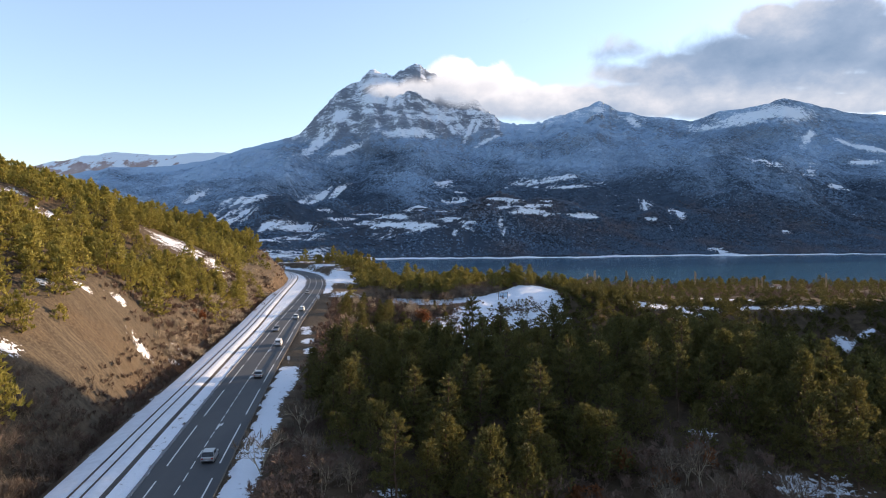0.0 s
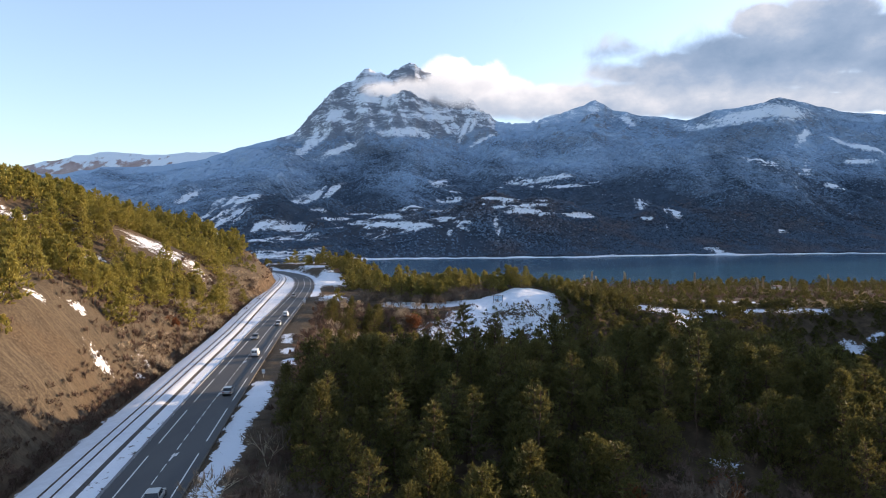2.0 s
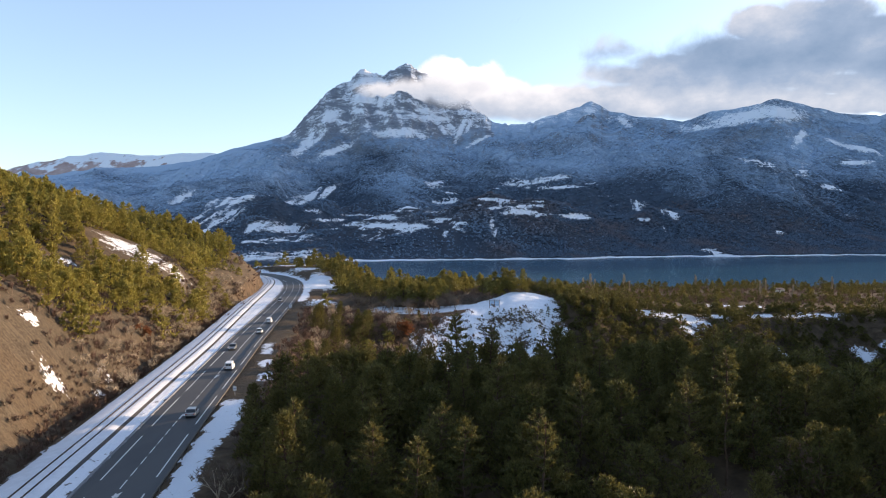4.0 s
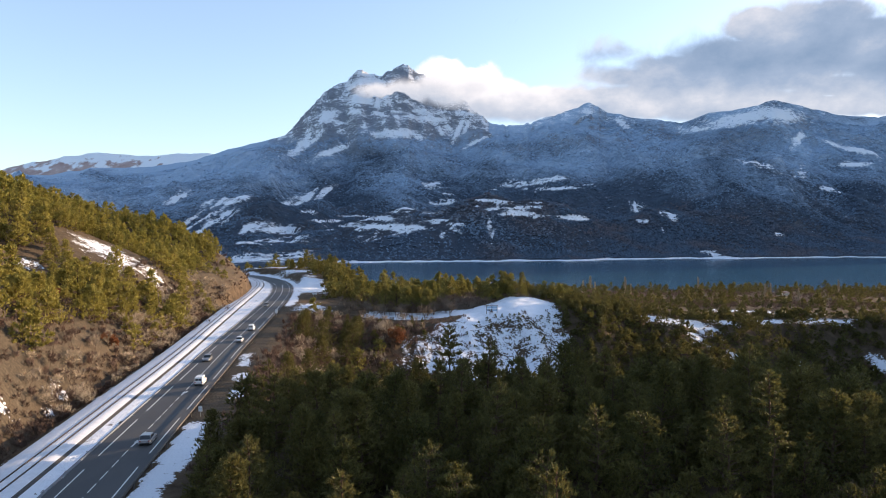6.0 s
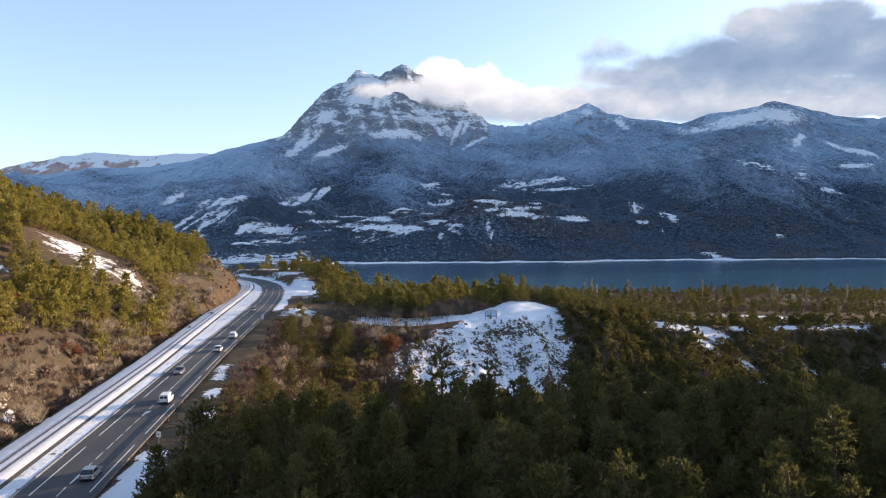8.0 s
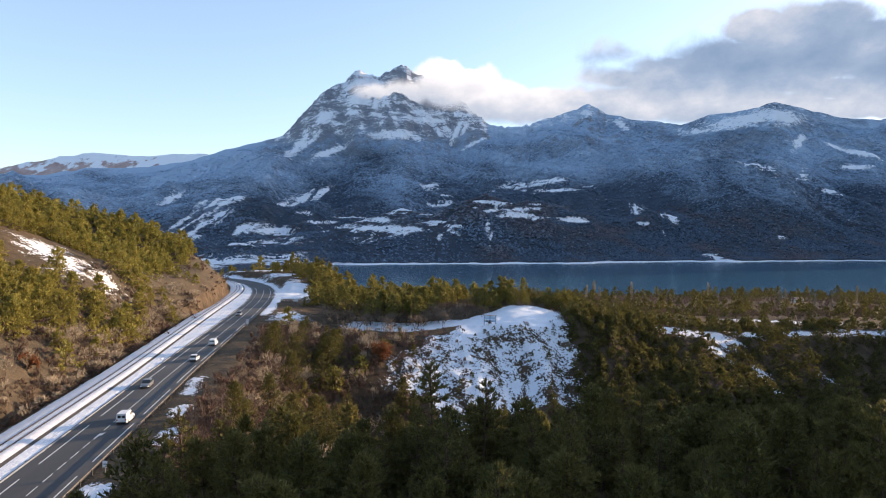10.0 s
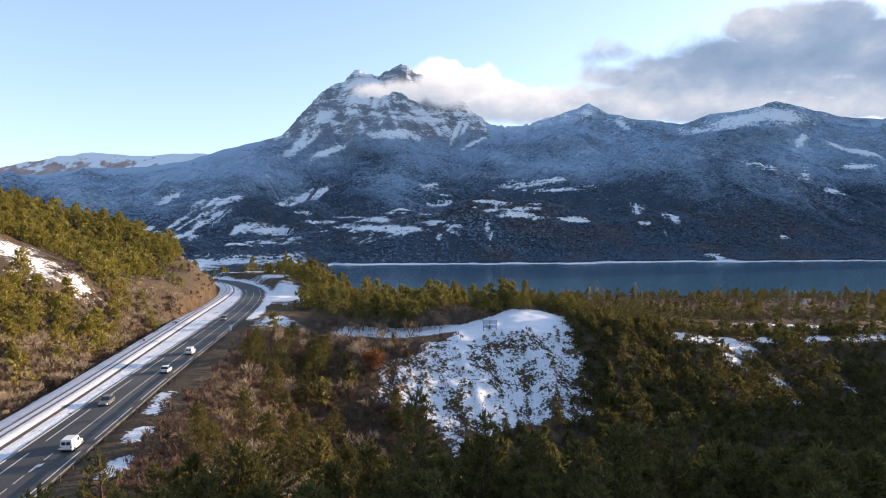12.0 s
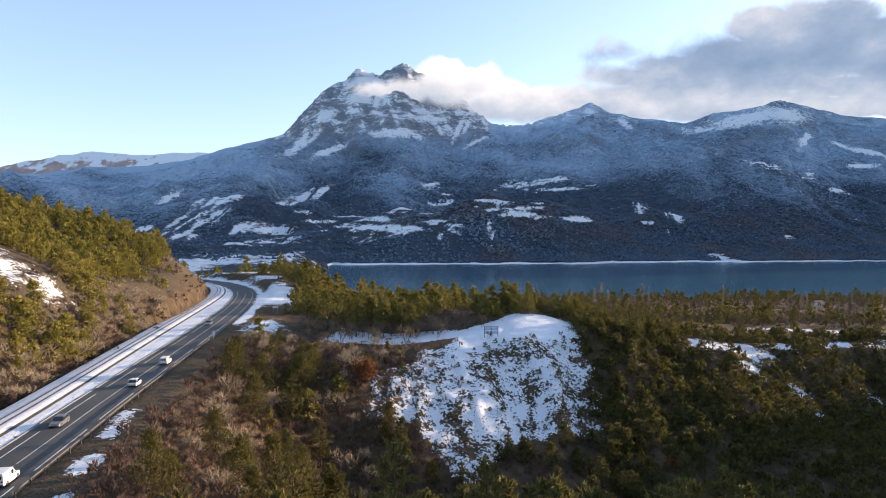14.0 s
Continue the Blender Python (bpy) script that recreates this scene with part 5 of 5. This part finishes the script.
# bearing and climb (metres for each metre ahead) of each bank, its half sizes, density, light and crispness
BACK_BANKS = [(0.016, 0.212, 0.038, 0.036, 1.2, 1.15, 1), (0.066, 0.210, 0.040, 0.024, 1.2, 1.15, 1), (0.112, 0.200, 0.045, 0.019, 1.1, 0.9, 1), (0.175, 0.198, 0.060, 0.016, 1.0, 0.75, 0.6), (0.50, 0.216, 0.2, 0.02, 1.0, 0.42, 0), (0.63, 0.212, 0.13, 0.024, 1.15, 0.5, 0), (0.12, 0.180, 0.16, 0.026, 1.1, 0.62, 0), (0.26, 0.186, 0.14, 0.030, 1.1, 0.60, 0), (0.42, 0.190, 0.22, 0.036, 1.2, 0.62, 0), (0.62, 0.186, 0.16, 0.020, 1.1, 0.85, 0.3), (0.50, 0.246, 0.17, 0.038, 1.25, 0.10, 0), (0.36, 0.236, 0.09, 0.026, 1.05, 0.22, 0), (0.64, 0.270, 0.16, 0.060, 1.25, 0.12, 0), (0.60, 0.320, 0.10, 0.026, 1.0, 0.2, 0), (0.490, 0.300, 0.050, 0.028, 1.5, 0.72, 0.6), (0.655, 0.262, 0.03, 0.018, 0.8, 0.6, 0.3), (0.27, 0.262, 0.060, 0.024, 0.6, 0.45, 0), (0.30, 0.225, 0.09, 0.022, 0.9, 0.45, 0)]
CAP_BANKS = [(-0.085, 0.202, 0.034, 0.014, 0.85, 0.62, 0), (-0.035, 0.199, 0.045, 0.019, 0.95, 0.55, 0), (0.03, 0.205, 0.055, 0.026, 1.05, 0.75, 0), (0.075, 0.182, 0.035, 0.016, 0.8, 0.60, 0)]


def cloud_sheet(name, label, far, b0, b1, e0, e1, banks):
    b, e = np.meshgrid(np.linspace(b0, b1, 260), np.linspace(e0, e1, 110))
    y = far / np.sqrt(1 + b * b)
    dens, lit, crisp, sum_w = np.zeros_like(b), np.zeros_like(b), np.zeros_like(b), np.full_like(b, 1e-6)
    for cb, ce, rb, re_, amp, light, edge in banks:
        w = amp * np.exp(-((b - cb) / rb) ** 2 - ((e - ce) / re_) ** 2)
        dens = np.maximum(dens, w)
        lit, crisp, sum_w = lit + w * (light + 0.22 * np.clip((e - ce) / re_, -1, 1)), crisp + w * edge, sum_w + w
    rim = np.minimum(smooth(b0, b0 + 0.03, b) * (1 - smooth(b1 - 0.01, b1, b)), smooth(e0, e0 + 0.01, e) * (1 - smooth(e1 - 0.01, e1, e)))
    me = raw_mesh(name, np.stack([(b * y).ravel(), y.ravel(), (32 + e * y).ravel()], -1), grid_faces(*b.shape), CLOUD, True)
    attribute(me, "dens", dens * rim - 0.5 * (1 - rim) - 0.05)
    attribute(me, "lit", lit / sum_w)
    attribute(me, "crisp", crisp / sum_w)
    tagged(new(name, me), label, "clouds", kind="structure")


cloud_sheet("backdrop_clouds", "white and blue-grey evening clouds behind the mountain crest", 4850, -0.10, 0.74, 0.10, 0.36, BACK_BANKS)
cloud_sheet("backdrop_summit_cloud", "soft white cloud clinging to the rocky summit", 3950, -0.17, 0.14, 0.14, 0.25, CAP_BANKS)

# ---- along the road ----
guard_rail = tagged(new("guard_rail"), "weathered wooden guard rail on short posts along the road edge", "guard rail")
d0, d1 = at_y(60), at_y(288)
lines = []
for d in np.arange(d0, d1, 4.0):
    p, t, n = along(d)
    lines.append((p + n * 5.05, t))
rail_line = np.array([p for p, _ in lines])
V, F = ribbon(rail_line, (-0.07, -0.09, -0.07, 0.07, 0.09, 0.07, -0.07), (0.50, 0.62, 0.74, 0.74, 0.62, 0.50, 0.50))
part("beam", raw_mesh("beam", V, F, RAIL_WOOD), guard_rail)
post_mesh = box_mesh("post", (-0.07, -0.07, -0.6), (0.07, 0.07, 0.66), RAIL_WOOD, 0.015)
for p, t in lines:
    part("post", post_mesh, guard_rail, m=pose(p[0] + t[1] * 0.16, p[1] - t[0] * 0.16, 0, 0, 0, math.degrees(math.atan2(t[1], t[0]))))

CAR_GLASS = plain("car_glass", (0.02, 0.024, 0.028), 0.08, 0.8, 0, 0.1)
RUBBER = plain("tyre_rubber", (0.02, 0.02, 0.02), 0.85, 0.2)
ALLOY = plain("wheel_alloy", (0.4, 0.4, 0.42), 0.4, 0.5, 0.8)
RED_LAMP = plain("red_lamp_glass", (0.35, 0.015, 0.012), 0.2, 0.6)
CLEAR_LAMP = plain("clear_lamp_glass", (0.7, 0.72, 0.75), 0.15, 0.7)
PLATE = plain("plate", (0.6, 0.6, 0.58), 0.5, 0.3)
DARK_TRIM = plain("dark_trim", (0.03, 0.03, 0.032), 0.6, 0.3)


def loft(sections, name, material, bevel=0.05):
    """A closed hull through cross sections (y, half width low, half width high, z low, z high)."""
    bm = bmesh.new()
    rings = []
    for y, w0, w1, z0, z1 in sections:
        rings.append([bm.verts.new(c) for c in ((-w0, y, z0), (w0, y, z0), (w1, y, z1), (-w1, y, z1))])
    for a, b in zip(rings[:-1], rings[1:]):
        for k in range(4):
            bm.faces.new((a[k], a[(k + 1) % 4], b[(k + 1) % 4], b[k]))
    bm.faces.new(rings[0][::-1])
    bm.faces.new(rings[-1])
    bmesh.ops.recalc_face_normals(bm, faces=bm.faces)
    if bevel:
        sharp = [e for e in bm.edges if e.calc_face_angle(0) > 0.5]
        bmesh.ops.bevel(bm, geom=sharp, offset=bevel, segments=2, affect="EDGES", profile=0.6)
    return bm_mesh(name, bm, material)


def build_car(label, paint, length=4.2, width=1.75, height=1.48, van=False):
    """A car that points along +y, standing on z = 0."""
    L, w, h = length / 2, width / 2, height
    thing = tagged(new("car"), label, "car", "cars on the road")
    belt = 0.92 if not van else 1.0
    hood = 0.80 if not van else 0.95
    part("body", loft([(-L, w * 0.9, w * 0.86, 0.34, belt - 0.12), (-L + 0.12, w * 0.97, w * 0.95, 0.24, belt), (-L * 0.45, w, w * 0.97, 0.2, belt), (L * 0.25, w, w * 0.97, 0.2, belt - 0.02), (L * 0.46, w, w * 0.95, 0.2, hood + 0.06), (L * 0.9, w * 0.95, w * 0.88, 0.24, hood - 0.1), (L, w * 0.82, w * 0.76, 0.34, hood - 0.24)], "body", paint, 0.06), thing)
    back = -L + (0.05 if van else 0.22)
    top = -L + (0.12 if van else 0.62)
    front, slope = L * (0.50 if van else 0.42), L * (0.22 if van else 0.08)
    part("roof", loft([(top, w * 0.84, w * 0.78, h - 0.12, h - 0.02), (0, w * 0.86, w * 0.80, h - 0.1, h), (slope, w * 0.84, w * 0.78, h - 0.14, h - 0.03)], "roof", paint, 0.03), thing)
    part("cabin", loft([(back, w * 0.92, w * 0.80, belt - 0.04, belt + 0.02), (top, w * 0.93, w * 0.81, belt - 0.04, h - 0.06), (slope, w * 0.93, w * 0.81, belt - 0.06, h - 0.06), (front, w * 0.90, w * 0.80, belt - 0.08, belt)], "cabin", paint if van else CAR_GLASS, 0.02), thing, "dark tinted windows" if not van else "")
    if van:
        part("windscreen", loft([(slope + 0.03, w * 0.80, w * 0.74, belt + 0.06, h - 0.10), (front + 0.01, w * 0.84, w * 0.78, belt - 0.02, belt + 0.04)], "windscreen", CAR_GLASS, 0), thing)
        for sx in (-1, 1):
            part("window", box_mesh("window", (sx * w * 0.9 - 0.03, -0.1, belt + 0.03), (sx * w * 0.9 + 0.02, slope - 0.05, h - 0.28), CAR_GLASS, 0.01), thing)
            part("rear_window", box_mesh("rear_window", (sx * w * 0.36 - 0.26, back - 0.015, belt + 0.08), (sx * w * 0.36 + 0.26, back + 0.02, h - 0.3), CAR_GLASS, 0.01), thing)
    else:
        for sx in (-1, 1):
            part("pillar", loft([(top - 0.06, 0.05, 0.045, belt - 0.02, h - 0.07), (top + 0.10, 0.05, 0.045, belt - 0.02, h - 0.06)], "pillar", paint, 0), thing, m=pose(sx * w * 0.86, 0, 0))
    tyre = bmesh.new()
    cylinder(tyre, (-0.1, 0, 0), (0.1, 0, 0), 0.31, 0.31, 18)
    tyre = bm_mesh("tyre", tyre, RUBBER)
    rim = bmesh.new()
    cylinder(rim, (-0.107, 0, 0), (0.107, 0, 0), 0.19, 0.19, 12)
    rim = bm_mesh("rim", rim, ALLOY)
    for sx in (-1, 1):
        for sy in (-0.60, 0.62):
            wheel = part("wheel", tyre, thing, m=pose(sx * (w - 0.1), sy * L, 0.31))
            part("rim", rim, wheel)
        part("tail_light", box_mesh("tail_light", (sx * w * 0.74 - 0.12, -L - 0.012, belt - 0.28), (sx * w * 0.74 + 0.12, -L + 0.05, belt - 0.1), RED_LAMP, 0.015), thing)
        part("headlight", box_mesh("headlight", (sx * w * 0.64 - 0.16, L - 0.09, hood - 0.34), (sx * w * 0.64 + 0.16, L + 0.01, hood - 0.2), CLEAR_LAMP, 0.02), thing)
        part("mirror", box_mesh("mirror", (sx * (w + 0.08) - 0.09, L * 0.26, belt), (sx * (w + 0.08) + 0.09, L * 0.26 + 0.1, belt + 0.13), paint, 0.02), thing)
    part("number_plate", box_mesh("number_plate", (-0.26, -L - 0.016, 0.5), (0.26, -L + 0.02, 0.61), PLATE), thing)
    part("bumper", box_mesh("bumper", (-w * 0.88, -L - 0.03, 0.3), (w * 0.88, -L + 0.1, 0.44), DARK_TRIM, 0.03), thing)
    return thing


def park(car, y, lane, with_way=True):
    p, t, n = along(at_y(y))
    q = p + n * lane
    turn = math.degrees(math.atan2(t[1], t[0])) - 90 + (0 if with_way else 180)
    car.matrix_basis = pose(q[0], q[1], 0.025, 0, 0, turn)
    return car


SILVER = plain("silver_paint", (0.42, 0.42, 0.41), 0.3, 0.6, 0.5, 0.05)
WHITE = plain("white_paint", (0.74, 0.74, 0.73), 0.3, 0.5, 0, 0.05)
GREY = plain("grey_paint", (0.20, 0.21, 0.22), 0.3, 0.5, 0.4, 0.05)
park(build_car("silver estate car driving on the asphalt road", SILVER, 4.4, 1.78, 1.5), 91.5, 1.8)
park(build_car("light silver hatchback on the asphalt road", SILVER, 4.0, 1.72, 1.48), 142, 1.8)
park(build_car("white delivery van on the asphalt road", WHITE, 4.4, 1.82, 1.82, True), 180, 1.7)
park(build_car("white hatchback on the asphalt road", WHITE, 4.1, 1.75, 1.5), 232, 1.7)
park(build_car("white high-roofed family car on the asphalt road", WHITE, 4.4, 1.85, 1.75, True), 254, 1.7)
park(build_car("grey oncoming car on the asphalt road", GREY, 4.2, 1.75, 1.46), 205, -1.8, False)
park(build_car("dark grey oncoming car near the bend", GREY, 4.2, 1.75, 1.46), 318, -1.8, False)

SIGN_WHITE = plain("sign_white", (0.75, 0.75, 0.74), 0.5, 0.4, 0, 0.08)
SIGN_BLUE = plain("sign_blue", (0.16, 0.28, 0.45), 0.5, 0.4, 0, 0.15)


def post_sign(name, label, x, y, width, height, foot, turn, rows):
    thing = tagged(new(name), label, "road sign")
    thing.matrix_basis = pose(x, y, float(land_height(np.array([x]), np.array([y]))[0]) - 0.1, 0, 0, turn)
    for sx in ((-0.3, 0.3) if width > 1 else (0.0,)):
        bm = bmesh.new()
        cylinder(bm, (sx * width, 0, 0), (sx * width, 0, foot + height), 0.04, 0.04, 10)
        part("post", bm_mesh("post", bm, STEEL), thing)
    panel = part("panel", box_mesh("panel", (-width / 2, -0.06, foot), (width / 2, -0.035, foot + height), SIGN_WHITE, 0.008), thing)
    for k in range(rows):
        z = foot + height * (k + 0.6) / (rows + 0.2)
        part("text_bar", box_mesh("text_bar", (-width * 0.38, -0.066, z - 0.05), (width * 0.38, -0.056, z + 0.05), SIGN_BLUE), panel)


post_sign("road_sign", "white direction sign on a post where the side road leaves", -54.3, 289.5, 0.9, 1.5, 0.9, -6, 2)
post_sign("road_sign", "small white sign on a steel post by the junction", -50.8, 351, 2.2, 0.7, 1.7, -6, 1)
post_sign("road_sign", "small white marker sign behind the guard rail", -36.4, 156, 0.7, 0.9, 1.0, -8, 1)


def ground_at(x, y):
    return float(land_height(np.array([x]), np.array([y]))[0])


# information board on the terrace
board = tagged(new("information_board"), "wide wooden-framed information board with pale blue panels on the snowy terrace", "information board")
board.matrix_basis = pose(26.6, 294.0, ground_at(26.6, 294.0) - 0.05, 0, 0, 4) @ Matrix.Diagonal((1.3, 1.3, 1.05, 1))
for sx in (-1.55, 0, 1.55):
    part("post", box_mesh("post", (sx - 0.07, -0.07, -0.4), (sx + 0.07, 0.07, 2.9), WOOD, 0.015), board)
part("top_rail", box_mesh("top_rail", (-1.75, -0.16, 2.82), (1.75, 0.16, 2.94), WOOD, 0.015), board)
for sx in (-0.78, 0.78):
    for z in (0.75, 1.8):
        pane = part("panel", box_mesh("panel", (sx - 0.68, -0.12, z), (sx + 0.68, -0.075, z + 0.92), plain("pale_panel", (0.40, 0.58, 0.76), 0.5, 0.4, 0, 0.15), 0.01), board)
        part("text_bar", box_mesh("text_bar", (sx - 0.5, -0.128, z + 0.6), (sx + 0.5, -0.118, z + 0.72), SIGN_WHITE), pane)


def picnic_table(x, y, turn):
    thing = tagged(new("picnic_table"), "dark wooden picnic table with two benches in the snow", "picnic table", "picnic tables on the terrace")
    thing.matrix_basis = pose(x, y, ground_at(x, y), 0, 0, turn)
    for k in range(4):
        part("plank", box_mesh("plank", (-0.9, -0.38 + k * 0.195, 0.72), (0.9, -0.2 + k * 0.195, 0.765), WOOD, 0.006), thing)
    for sy in (-0.72, 0.72):
        part("bench", box_mesh("bench", (-0.9, sy - 0.13, 0.42), (0.9, sy + 0.13, 0.465), WOOD, 0.006), thing)
    for sx in (-0.65, 0.65):
        part("frame", box_mesh("frame", (sx - 0.04, -0.8, 0.36), (sx + 0.04, 0.8, 0.42), WOOD, 0.005), thing)
        for sy in (-1, 1):
            bm = bmesh.new()
            cylinder(bm, (sx, sy * 0.62, -0.05), (sx, sy * 0.25, 0.72), 0.05, 0.05, 6)
            part("leg", bm_mesh("leg", bm, WOOD), thing)


picnic_table(1.5, 301.0, 12)
picnic_table(-4.5, 304.5, -8)
picnic_table(-12.0, 300.0, 20)

# small white hut on the rise, and a house among the trees towards the shore
RENDER_WALL = plain("pale_render", (0.66, 0.62, 0.54), 0.9, 0.15, 0, 0.12, 1.0, 0.2)
TILES = plain("roof_tiles", (0.20, 0.15, 0.13), 0.85, 0.2, 0, 0.3, 3.0, 0.5)


def small_house(name, label, x, y, turn, w, d, h, rise, windows):
    thing = tagged(new(name), label, "house")
    thing.matrix_basis = pose(x, y, ground_at(x, y) - 0.2, 0, 0, turn)
    part("wall", box_mesh("wall", (-w / 2, -d / 2, 0), (w / 2, d / 2, h), RENDER_WALL, 0.02), thing)
    bm = bmesh.new()
    o = 0.3
    pts = [(-w / 2 - o, -d / 2 - o, h), (w / 2 + o, -d / 2 - o, h), (w / 2 + o, d / 2 + o, h), (-w / 2 - o, d / 2 + o, h), (-w / 2 - o, 0, h + rise), (w / 2 + o, 0, h + rise)]
    vs = [bm.verts.new(p) for p in pts]
    for f in ((0, 1, 5, 4), (2, 3, 4, 5), (0, 4, 3), (1, 2, 5), (3, 2, 1, 0)):
        bm.faces.new([vs[k] for k in f])
    part("roof", bm_mesh("roof", bm, TILES), thing)
    for k in range(windows):
        cx = (k - (windows - 1) / 2) * w / (windows + 0.4)
        win = part("window", box_mesh("window", (cx - 0.4, -d / 2 - 0.02, h * 0.45), (cx + 0.4, -d / 2 + 0.05, h * 0.45 + 1.1), CAR_GLASS, 0.0), thing)
        part("sill", box_mesh("sill", (cx - 0.5, -d / 2 - 0.08, h * 0.45 - 0.08), (cx + 0.5, -d / 2 + 0.02, h * 0.45), CONCRETE, 0.01), win)


small_house("white_hut", "tiny cream-coloured hut among pines on the rise", 53.5, 338, 0, 1.6, 1.6, 2.3, 0.5, 1)
small_house("house", "pale rendered house with a tiled roof among trees near the shore", 281, 560, 12, 6.5, 5.5, 3.6, 1.4, 3)
